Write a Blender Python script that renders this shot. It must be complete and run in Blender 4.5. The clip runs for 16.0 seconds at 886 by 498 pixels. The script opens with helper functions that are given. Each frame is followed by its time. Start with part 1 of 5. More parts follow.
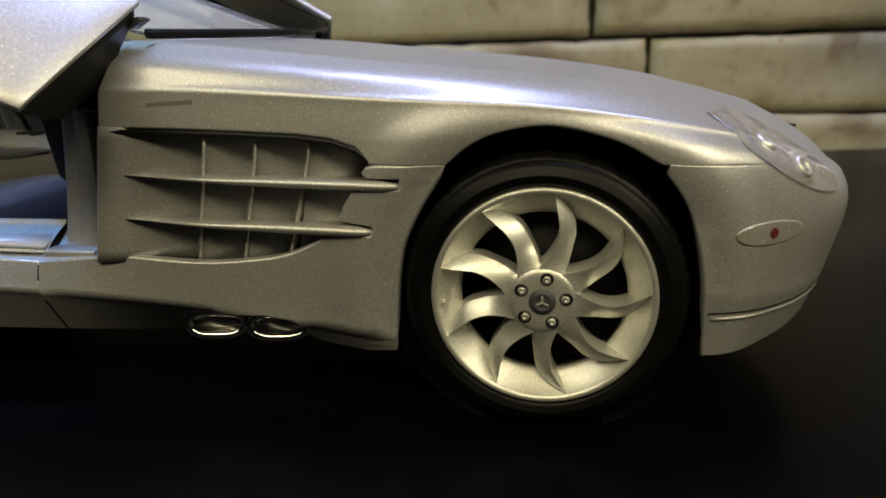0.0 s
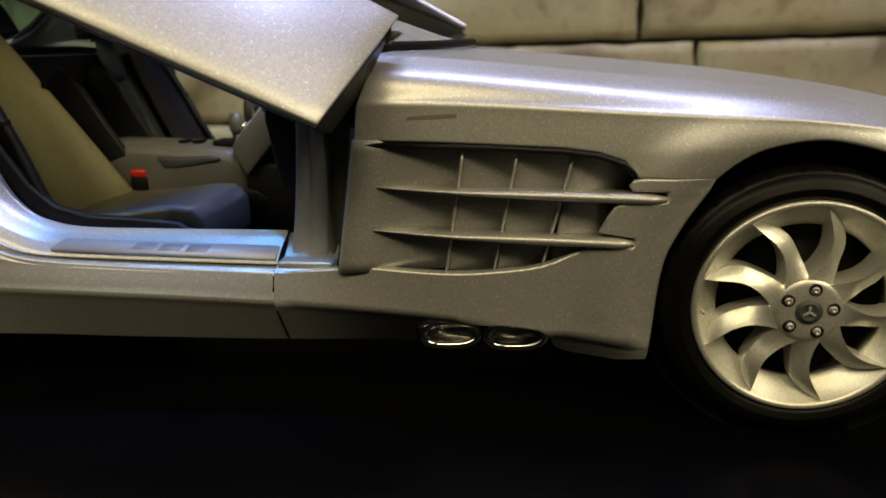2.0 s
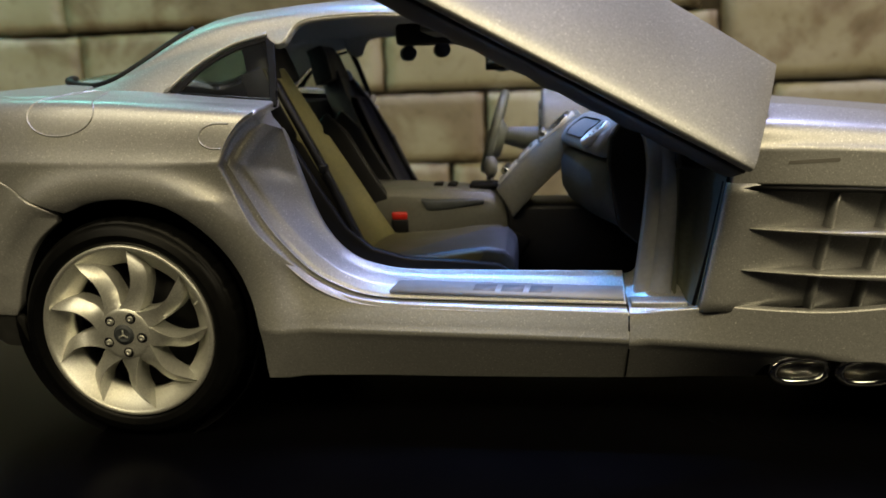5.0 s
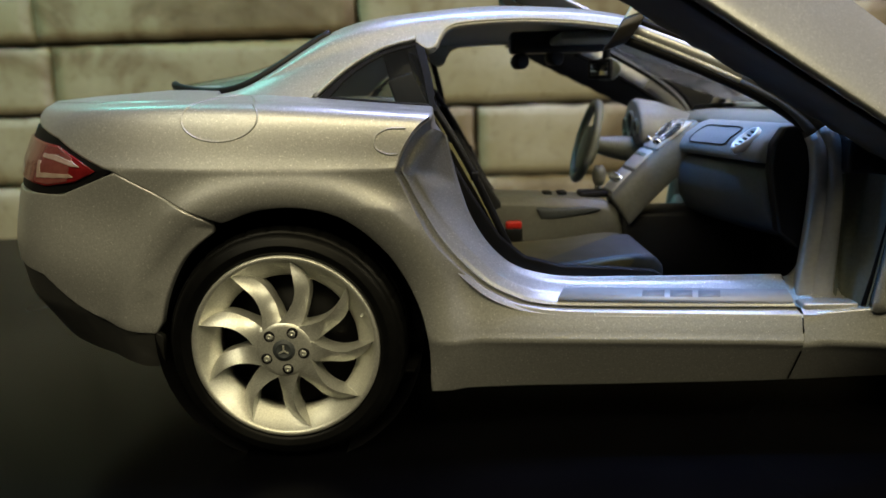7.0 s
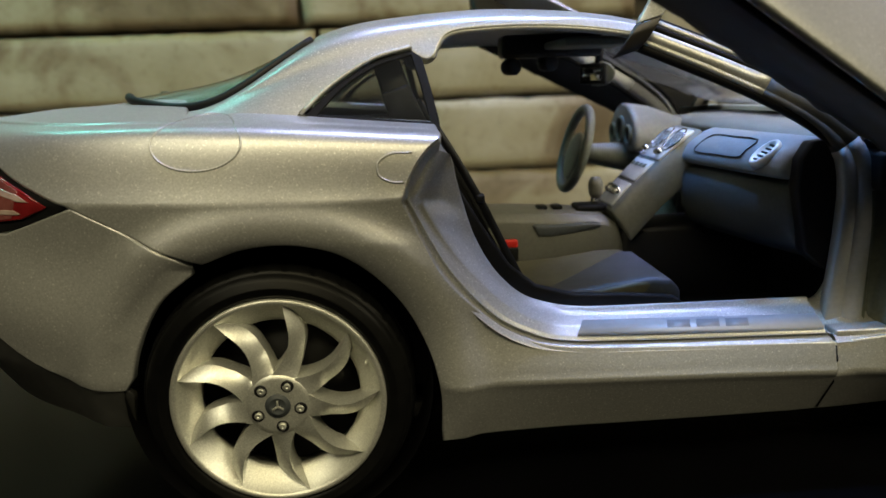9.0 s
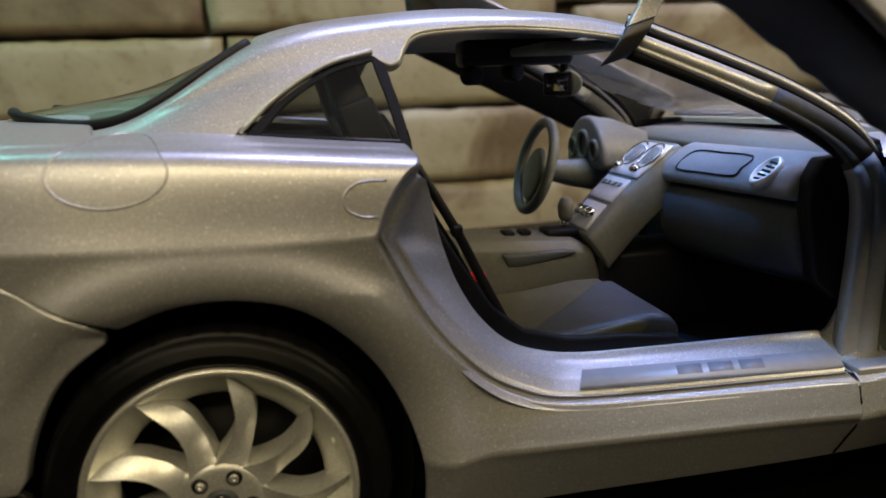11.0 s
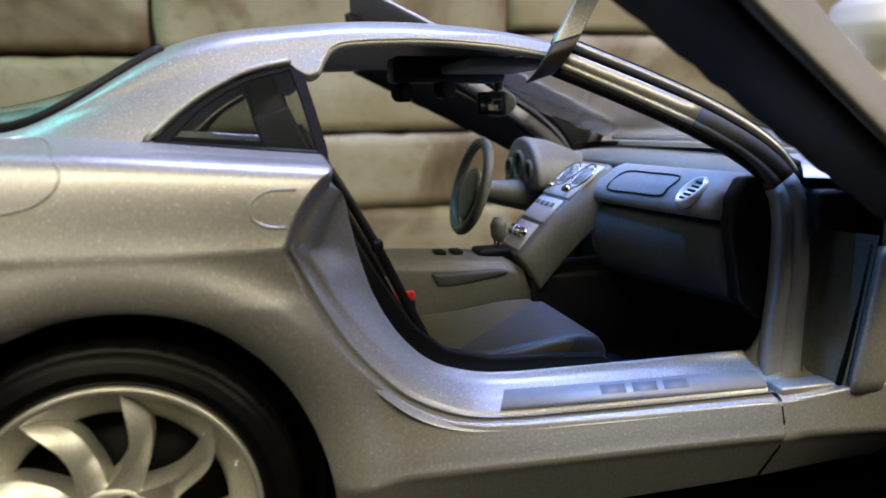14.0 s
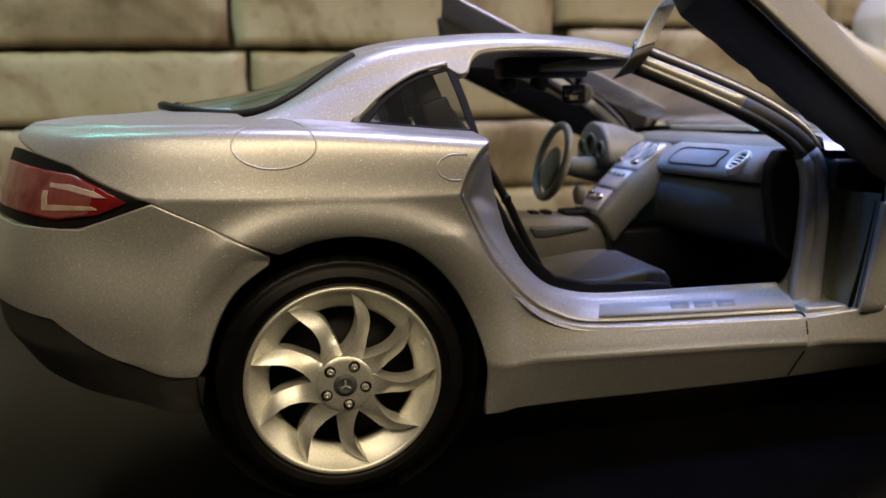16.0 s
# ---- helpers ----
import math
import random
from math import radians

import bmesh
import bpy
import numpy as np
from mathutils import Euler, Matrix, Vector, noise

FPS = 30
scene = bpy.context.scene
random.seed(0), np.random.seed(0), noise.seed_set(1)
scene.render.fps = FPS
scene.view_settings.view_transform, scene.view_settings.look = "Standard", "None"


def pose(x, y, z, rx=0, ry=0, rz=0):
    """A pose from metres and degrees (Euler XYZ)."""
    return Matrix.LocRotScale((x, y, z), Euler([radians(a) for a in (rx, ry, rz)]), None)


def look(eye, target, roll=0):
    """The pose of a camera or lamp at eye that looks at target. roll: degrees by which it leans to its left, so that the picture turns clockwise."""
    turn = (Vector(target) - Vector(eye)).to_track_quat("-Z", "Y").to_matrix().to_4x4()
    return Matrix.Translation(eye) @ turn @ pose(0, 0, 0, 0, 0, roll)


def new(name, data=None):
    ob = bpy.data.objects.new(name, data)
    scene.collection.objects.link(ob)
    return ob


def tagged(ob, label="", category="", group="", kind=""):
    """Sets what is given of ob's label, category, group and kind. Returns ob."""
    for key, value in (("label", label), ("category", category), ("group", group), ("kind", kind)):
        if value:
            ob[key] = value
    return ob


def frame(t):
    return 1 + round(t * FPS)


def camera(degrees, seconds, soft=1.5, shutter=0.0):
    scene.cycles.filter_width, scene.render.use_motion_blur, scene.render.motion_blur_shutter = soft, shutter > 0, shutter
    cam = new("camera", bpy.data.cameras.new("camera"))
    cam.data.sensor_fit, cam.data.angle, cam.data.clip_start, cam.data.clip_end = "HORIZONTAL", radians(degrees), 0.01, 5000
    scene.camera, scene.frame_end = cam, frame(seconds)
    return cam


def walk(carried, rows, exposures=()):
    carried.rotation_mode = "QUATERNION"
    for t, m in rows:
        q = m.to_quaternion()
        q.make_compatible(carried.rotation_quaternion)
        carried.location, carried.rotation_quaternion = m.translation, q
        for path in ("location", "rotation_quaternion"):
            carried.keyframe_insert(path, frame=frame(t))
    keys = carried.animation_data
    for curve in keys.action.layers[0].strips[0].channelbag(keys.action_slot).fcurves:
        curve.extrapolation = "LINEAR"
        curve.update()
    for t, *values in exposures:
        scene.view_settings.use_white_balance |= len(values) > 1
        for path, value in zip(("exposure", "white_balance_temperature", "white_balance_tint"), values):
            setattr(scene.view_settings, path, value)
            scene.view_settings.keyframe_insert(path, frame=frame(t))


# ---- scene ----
cam = camera(61.6, 16.0, soft=1.6)
PATH = [
    (0, (0.07794, -0.13605, 0.04965), (0.04503, 0.05381, -0.00395), -1.87),
    (0.5, (0.07209, -0.13866, 0.05020), (0.03926, 0.05102, -0.00407), -1.73),
    (1, (0.06813, -0.13969, 0.05202), (0.03505, 0.05016, -0.00150), -2.03),
    (1.5, (0.05541, -0.14185, 0.05314), (0.02503, 0.04851, -0.00015), -1.81),
    (2, (0.04222, -0.14235, 0.05283), (0.01401, 0.04808, -0.00138), -1.73),
    (2.5, (0.03457, -0.14384, 0.05399), (0.00681, 0.04692, 0.00070), -1.85),
    (3, (0.02260, -0.14579, 0.05373), (-0.00439, 0.04544, 0.00176), -1.82),
    (3.5, (0.01364, -0.14702, 0.05453), (-0.01277, 0.04449, 0.00328), -1.50),
    (4, (0.00917, -0.14733, 0.05486), (-0.01736, 0.04441, 0.00455), -1.57),
    (4.5, (0.00101, -0.15016, 0.05555), (-0.02782, 0.04198, 0.00813), -1.68),
    (5, (-0.01097, -0.15199, 0.05553), (-0.03557, 0.04147, 0.01117), -1.88),
    (7.5, (-0.05251, -0.15289, 0.05461), (-0.05435, 0.04297, 0.01417), -1.53),
    (8, (-0.05487, -0.15038, 0.05681), (-0.05330, 0.04496, 0.01391), -1.78),
    (10.5, (-0.06330, -0.12434, 0.05972), (-0.03291, 0.06813, 0.01463), -1.98),
    (11, (-0.06468, -0.12099, 0.05931), (-0.02834, 0.07103, 0.01681), -2.05),
    (11.5, (-0.06384, -0.11664, 0.05883), (-0.02110, 0.07375, 0.01497), -1.92),
    (12, (-0.06105, -0.11469, 0.05954), (-0.01606, 0.07512, 0.01541), -2.21),
    (12.5, (-0.05958, -0.11907, 0.05788), (-0.01174, 0.07193, 0.02280), -1.17),
    (13, (-0.06011, -0.12041, 0.05742), (-0.01144, 0.07071, 0.02417), -1.07),
    (13.5, (-0.06000, -0.12020, 0.05735), (-0.01197, 0.07093, 0.02325), -0.97),
    (14, (-0.05980, -0.11989, 0.05716), (-0.01194, 0.07107, 0.02190), -0.89),
    (14.5, (-0.05967, -0.12115, 0.05743), (-0.01260, 0.07003, 0.02227), -0.70),
    (15, (-0.06036, -0.12797, 0.05805), (-0.01329, 0.06326, 0.02318), -0.71),
    (15.5, (-0.06730, -0.14087, 0.05836), (-0.02436, 0.05093, 0.02136), -0.71),
    (16, (-0.08212, -0.14949, 0.05708), (-0.04099, 0.04255, 0.01931), -0.94),
]
LOOK = [(0, -0.2, 6450, 8), (2, -0.33, 7000, 9), (5, -0.28, 6750, 9), (7.5, -0.1, 6550, 3), (8.2, -0.08, 6500, 2), (10.5, -0.35, 6750, 12), (12, -0.32, 6800, 14), (12.5, -0.2, 6500, 14), (13, 0.0, 5950, 8), (14, 0.0, 6050, 13), (15, 0.12, 6500, 18), (16, -0.12, 6850, 20)]
walk(cam, [(t, look(eye, target, roll)) for t, eye, target, roll in PATH], LOOK)
cam.data.dof.use_dof, cam.data.dof.focus_distance, cam.data.dof.aperture_fstop = True, 0.107, 30.0

# ---- world and lamps ----
world = bpy.data.worlds.new("night_room")
scene.world = world
world.use_nodes = True
world.node_tree.nodes["Background"].inputs[0].default_value = (0.012, 0.012, 0.015, 1)
world.node_tree.nodes["Background"].inputs[1].default_value = 0.3


def lamp(name, eye, target, power, colour, sx, sy):
    data = bpy.data.lights.new(name, "AREA")
    data.shape, data.size, data.size_y = "RECTANGLE", sx, sy
    data.energy, data.color = power, colour
    ob = new(name, data)
    ob.matrix_world = look(eye, target)
    return ob


lamp("room_lamp", (0.74, -0.46, 0.66), (0.03, 0.0, 0.03), 5.8, (1.0, 0.87, 0.58), 0.55, 0.40)
lamp("hall_lamp", (-0.50, -0.59, 0.75), (-0.06, 0.0, 0.03), 2.8, (1.0, 0.89, 0.62), 0.55, 0.40)
lamp("ceiling_led", (0.14, 0.16, 1.0), (0.07, -0.02, 0.04), 11.5, (0.50, 0.55, 1.0), 0.62, 0.20)
lamp("wall_wash", (0.05, -1.15, 1.25), (0.05, 0.29, 0.10), 12.0, (1.0, 0.84, 0.50), 1.2, 0.3)
beam = bpy.data.lights.new("led_spot", "SPOT")
beam.energy, beam.color, beam.spot_size, beam.spot_blend, beam.shadow_soft_size = 29.0, (0.08, 0.38, 1.0), radians(5.4), 0.5, 0.015
new("led_spot", beam).matrix_world = look((-0.14, 0.055, 0.83), (-0.013, -0.020, 0.042))
lamp("led_bar", (-0.30, 0.15, 0.36), (-0.21, 0.281, 0.10), 0.42, (0.18, 0.90, 0.80), 0.20, 0.03)


# ---- materials ----
def material(name, colour, rough=0.5, metal=0.0, build=None, coat=0.0, **extra):
    m = bpy.data.materials.new(name)
    m.use_nodes = True
    b = m.node_tree.nodes["Principled BSDF"]
    b.inputs["Base Color"].default_value = (*colour, 1)
    b.inputs["Roughness"].default_value = rough
    b.inputs["Metallic"].default_value = metal
    b.inputs["Coat Weight"].default_value = coat
    for key, value in extra.items():
        b.inputs[key.replace("_", " ")].default_value = value
    if build:
        build(m.node_tree, b)
    return m


def node(tree, kind, **values):
    n = tree.nodes.new(kind)
    for key, value in values.items():
        if key in n.inputs:
            n.inputs[key].default_value = value
    return n


def place(tree, scale=1.0):
    """Object coordinates in metres, scaled."""
    c = tree.nodes.new("ShaderNodeTexCoord")
    m = tree.nodes.new("ShaderNodeMapping")
    m.inputs["Scale"].default_value = (scale, scale, scale)
    tree.links.new(c.outputs["Object"], m.inputs["Vector"])
    return m.outputs["Vector"]


def ramp(tree, source, stops):
    r = tree.nodes.new("ShaderNodeValToRGB")
    while len(r.color_ramp.elements) < len(stops):
        r.color_ramp.elements.new(0.5)
    for e, (at, c) in zip(r.color_ramp.elements, stops):
        e.position, e.color = at, (*c, 1) if len(c) == 3 else c
    tree.links.new(source, r.inputs["Fac"])
    return r.outputs["Color"]


def bump(tree, b, height, strength, distance):
    n = tree.nodes.new("ShaderNodeBump")
    n.inputs["Strength"].default_value = strength
    n.inputs["Distance"].default_value = distance
    tree.links.new(height, n.inputs["Height"])
    tree.links.new(n.outputs["Normal"], b.inputs["Normal"])


def grain(colour_a, colour_b, scale, strength=0.2, distance=0.0002, rough=(0.4, 0.6), detail=6):
    """Two scales of mottling with a fine relief."""
    def build(tree, b):
        v = place(tree)
        fine = node(tree, "ShaderNodeTexNoise", Scale=scale, Detail=detail)
        wide = node(tree, "ShaderNodeTexNoise", Scale=scale * 0.09, Detail=3.0)
        for n in (fine, wide):
            tree.links.new(v, n.inputs["Vector"])
        mix = node(tree, "ShaderNodeMath")
        mix.operation = "MULTIPLY_ADD"
        mix.inputs[1].default_value = 0.5
        half = node(tree, "ShaderNodeMath")
        half.operation = "MULTIPLY"
        half.inputs[1].default_value = 0.5
        tree.links.new(wide.outputs["Fac"], half.inputs[0])
        tree.links.new(fine.outputs["Fac"], mix.inputs[0])
        tree.links.new(half.outputs[0], mix.inputs[2])
        tree.links.new(ramp(tree, mix.outputs[0], [(0.35, colour_a), (0.65, colour_b)]), b.inputs["Base Color"])
        tree.links.new(ramp(tree, wide.outputs["Fac"], [(0.3, (rough[0],) * 3), (0.7, (rough[1],) * 3)]), b.inputs["Roughness"])
        bump(tree, b, fine.outputs["Fac"], strength, distance)
    return build


def flakes(colour, rough):
    """Metallic lacquer with coarse sparkling flakes, as on a die-cast model."""
    def build(tree, b):
        v = place(tree)
        cell = node(tree, "ShaderNodeTexVoronoi", Scale=7400.0)
        tree.links.new(v, cell.inputs["Vector"])
        wide = node(tree, "ShaderNodeTexNoise", Scale=60.0, Detail=4.0)
        tree.links.new(v, wide.inputs["Vector"])
        split = tree.nodes.new("ShaderNodeSeparateColor")
        tree.links.new(cell.outputs["Color"], split.inputs[0])
        dark, light = tuple(c * 0.80 for c in colour), tuple(min(1, c * 1.08) for c in colour)
        tree.links.new(ramp(tree, split.outputs[0], [(0.0, dark), (0.75, colour), (0.97, light), (1.0, (0.88, 0.87, 0.83))]), b.inputs["Base Color"])
        r = node(tree, "ShaderNodeMapRange")
        r.inputs["From Min"].default_value, r.inputs["From Max"].default_value = 0.3, 0.7
        r.inputs["To Min"].default_value, r.inputs["To Max"].default_value = rough - 0.04, rough + 0.05
        tree.links.new(wide.outputs["Fac"], r.inputs["Value"])
        tree.links.new(r.outputs[0], b.inputs["Roughness"])
        bump(tree, b, split.outputs[1], 0.2, 0.00003)
    return build


SILVER = material("silver_lacquer", (0.56, 0.56, 0.55), 0.40, 0.60, flakes((0.52, 0.52, 0.505), 0.39), coat=0.35, Coat_Roughness=0.16)
RIM = material("rim_silver", (0.6, 0.6, 0.58), 0.36, 0.68, flakes((0.72, 0.72, 0.66), 0.36))
CHROME = material("chrome", (0.8, 0.8, 0.8), 0.08, 1.0)
BLACK = material("black_plastic", (0.006, 0.006, 0.007), 0.45, 0.0, grain((0.004, 0.004, 0.005), (0.008, 0.008, 0.010), 900.0, 0.1), Specular_IOR_Level=0.3)
TRIM = material("black_trim", (0.006, 0.006, 0.007), 0.5, 0.0, grain((0.004, 0.004, 0.005), (0.008, 0.008, 0.009), 900.0, 0.1, 0.0001, (0.45, 0.6)), Specular_IOR_Level=0.12)
RUBBER = material("tyre_rubber", (0.004, 0.004, 0.004), 0.5, 0.0, grain((0.0025, 0.0025, 0.0025), (0.006, 0.006, 0.006), 700.0, 0.15, 0.0001, (0.30, 0.44)), Specular_IOR_Level=0.12)
GREY = material("grey_vinyl", (0.13, 0.135, 0.125), 0.5, 0.0, grain((0.10, 0.108, 0.085), (0.145, 0.155, 0.125), 1500.0, 0.25, 0.0001, (0.42, 0.58)))
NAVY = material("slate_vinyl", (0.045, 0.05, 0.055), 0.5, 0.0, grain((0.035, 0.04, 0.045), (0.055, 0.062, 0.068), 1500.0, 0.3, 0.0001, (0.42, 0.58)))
RED = material("red_plastic", (0.55, 0.02, 0.015), 0.35)
TABLE = material("black_table", (0.003, 0.003, 0.004), 0.2, 0.0, grain((0.0008, 0.0008, 0.0012), (0.002, 0.002, 0.0025), 60.0, 0.02, 0.00002, (0.16, 0.30)), Specular_IOR_Level=0.035)
GLASS = material("clear_plastic", (1, 1, 1), 0.03, 0.0, None, 0.0, Transmission_Weight=1.0, IOR=1.22)
# TINT's green imitates the LED's reflection in the rear window.
TINT = material("tinted_glass", (0.36, 0.56, 0.50), 0.05, 0.0, None, 0.0, Transmission_Weight=1.0, IOR=1.6)
MORTAR = material("dark_mortar", (0.05, 0.04, 0.03), 0.9, 0.0, grain((0.03, 0.025, 0.02), (0.07, 0.06, 0.045), 250.0, 0.6, 0.002, (0.8, 0.95)))
PLASTER = material("grey_room_plaster", (0.07, 0.068, 0.065), 0.9, 0.0, grain((0.05, 0.05, 0.048), (0.085, 0.082, 0.078), 12.0, 0.2, 0.002, (0.8, 0.95)))


def brick_look(tree, b):
    v = place(tree)
    info = tree.nodes.new("ShaderNodeObjectInfo")
    shift = tree.nodes.new("ShaderNodeVectorMath")
    shift.operation = "MULTIPLY_ADD"
    shift.inputs[1].default_value = (1, 1, 1)
    tree.links.new(v, shift.inputs[0])
    comb = tree.nodes.new("ShaderNodeCombineXYZ")
    for k in range(3):
        tree.links.new(info.outputs["Random"], comb.inputs[k])
    tree.links.new(comb.outputs[0], shift.inputs[2])
    fine = node(tree, "ShaderNodeTexNoise", Scale=160.0, Detail=8.0, Roughness=0.65)
    wide = node(tree, "ShaderNodeTexNoise", Scale=14.0, Detail=7.0, Distortion=0.9)
    for n in (fine, wide):
        tree.links.new(shift.outputs[0], n.inputs["Vector"])
    base = ramp(tree, wide.outputs["Fac"], [(0.32, (0.15, 0.11, 0.065)), (0.42, (0.26, 0.21, 0.14)), (0.47, (0.37, 0.33, 0.235)), (0.58, (0.41, 0.37, 0.27)), (0.70, (0.48, 0.45, 0.36))])
    speck = ramp(tree, fine.outputs["Fac"], [(0.30, (0.45, 0.40, 0.33)), (0.46, (1, 1, 1))])
    mix = tree.nodes.new("ShaderNodeMix")
    mix.data_type, mix.blend_type = "RGBA", "MULTIPLY"
    mix.inputs["Factor"].default_value = 0.45
    tree.links.new(base, mix.inputs["A"])
    tree.links.new(speck, mix.inputs["B"])
    tree.links.new(mix.outputs["Result"], b.inputs["Base Color"])
    bump(tree, b, fine.outputs["Fac"], 0.4, 0.0012)


BRICK = material("pale_painted_brick", (0.36, 0.33, 0.26), 0.8, 0.0, brick_look)
WHITE = material("white_ceramic", (0.75, 0.74, 0.70), 0.25)


# ---- mesh helpers: all lengths in millimetres ----
MM = 0.001


def part(name, data, mat, parent=None, label="", smooth=True, normals=None):
    """One mesh object from (verts, faces) in millimetres."""
    verts, faces = data
    me = bpy.data.meshes.new(name)
    me.from_pydata([Vector(v) * MM for v in verts], [], faces)
    me.materials.append(mat)
    if smooth:
        me.polygons.foreach_set("use_smooth", [True] * len(me.polygons))
    if normals is not None:
        me.normals_split_custom_set_from_vertices(normals)
    ob = new(name, me)
    if parent:
        ob.parent = parent
    return tagged(ob, label)


def join(*pieces):
    verts, faces = [], []
    for v, f in pieces:
        n = len(verts)
        verts += [tuple(p) for p in v]
        faces += [[i + n for i in g] for g in f]
    return verts, faces


def moved(piece, m):
    return [m @ Vector(v) for v in piece[0]], piece[1]


def mirrored(piece):
    return [(v[0], -v[1], v[2]) for v in piece[0]], [list(reversed(f)) for f in piece[1]]


def soft(piece, width, segments=2, angle=35):
    """The piece with its sharp edges rounded."""
    bm = bmesh.new()
    vs = [bm.verts.new(v) for v in piece[0]]
    for f in piece[1]:
        bm.faces.new([vs[i] for i in f])
    bmesh.ops.recalc_face_normals(bm, faces=bm.faces[:])
    edges = [e for e in bm.edges if len(e.link_faces) == 2 and e.calc_face_angle(0) > radians(angle)]
    bmesh.ops.bevel(bm, geom=edges, offset=width, segments=segments, affect="EDGES", profile=0.5, clamp_overlap=True)
    bm.verts.index_update()
    out = [v.co[:] for v in bm.verts], [[v.index for v in f.verts] for f in bm.faces]
    bm.free()
    return out


def block(x0, x1, y0, y1, z0, z1):
    v = [(x, y, z) for x in (x0, x1) for y in (y0, y1) for z in (z0, z1)]
    return v, [[0, 1, 3, 2], [4, 6, 7, 5], [0, 4, 5, 1], [2, 3, 7, 6], [0, 2, 6, 4], [1, 5, 7, 3]]


def spline(points, n, closed=False):
    """A smooth curve through the points, n steps a span."""
    p = [np.array(q, float) for q in points]
    m = len(p)
    out = []
    for i in range(m if closed else m - 1):
        if closed:
            a, b, c, d = p[i - 1], p[i], p[(i + 1) % m], p[(i + 2) % m]
        else:
            b, c = p[i], p[i + 1]
            a = p[i - 1] if i else 2 * b - c
            d = p[i + 2] if i + 2 < m else 2 * c - b
        for k in range(n):
            t = k / n
            out.append(0.5 * (2 * b + (c - a) * t + (2 * a - 5 * b + 4 * c - d) * t * t + (3 * b - a - 3 * c + d) * t ** 3))
    if not closed:
        out.append(p[-1])
    return out


def loft(rings, closed=True, caps=True, loop=False):
    """Faces between rings of equal length."""
    n = len(rings[0])
    verts = [tuple(v) for r in rings for v in r]
    faces = []
    count = len(rings)
    for i in range(count if loop else count - 1):
        j = (i + 1) % count
        for k in range(n if closed else n - 1):
            l = (k + 1) % n
            faces.append([i * n + k, i * n + l, j * n + l, j * n + k])
    if caps and closed and not loop:
        faces.append(list(range(n))[::-1])
        faces.append([(count - 1) * n + k for k in range(n)])
    return verts, faces


def tube(path, radius, sides=10, closed=False, flat=1.0, up=(0, 0, 1)):
    """A round (or flattened) bar along a path; radius a number or a function of 0..1."""
    path = [Vector(p) for p in path]
    n = len(path)
    rings = []
    for i, p in enumerate(path):
        a, b = (path[i - 1], path[(i + 1) % n]) if closed else (path[max(i - 1, 0)], path[min(i + 1, n - 1)])
        d = (b - a).normalized()
        side = d.cross(Vector(up))
        side = side.normalized() if side.length > 1e-6 else Vector((1, 0, 0))
        top = side.cross(d)
        r = radius(i / (n - 1)) if callable(radius) else radius
        rings.append([p + side * r * math.cos(q) + top * r * flat * math.sin(q) for q in (math.tau * k / sides for k in range(sides))])
    return loft(rings, True, True, closed)


def lathe(profile, segments=64, close=True):
    """Profile of (radius, y), turned about the y axis."""
    rings = []
    for k in range(segments):
        a = math.tau * k / segments
        rings.append([(r * math.cos(a), y, r * math.sin(a)) for r, y in profile])
    return loft(rings, False, False, True)


def inside(poly, x, y):
    hit, j = False, len(poly) - 1
    for i in range(len(poly)):
        (xi, yi), (xj, yj) = poly[i], poly[j]
        if (yi > y) != (yj > y) and x < (xj - xi) * (y - yi) / (yj - yi) + xi:
            hit = not hit
        j = i
    return hit


def dense(poly, step, closed=True):
    out = []
    n = len(poly)
    for i in range(n if closed else n - 1):
        a, b = np.array(poly[i]), np.array(poly[(i + 1) % n])
        k = max(1, int(np.linalg.norm(b - a) / step))
        out += [tuple(a + (b - a) * q / k) for q in range(k)]
    if not closed:
        out.append(tuple(poly[-1]))
    return out


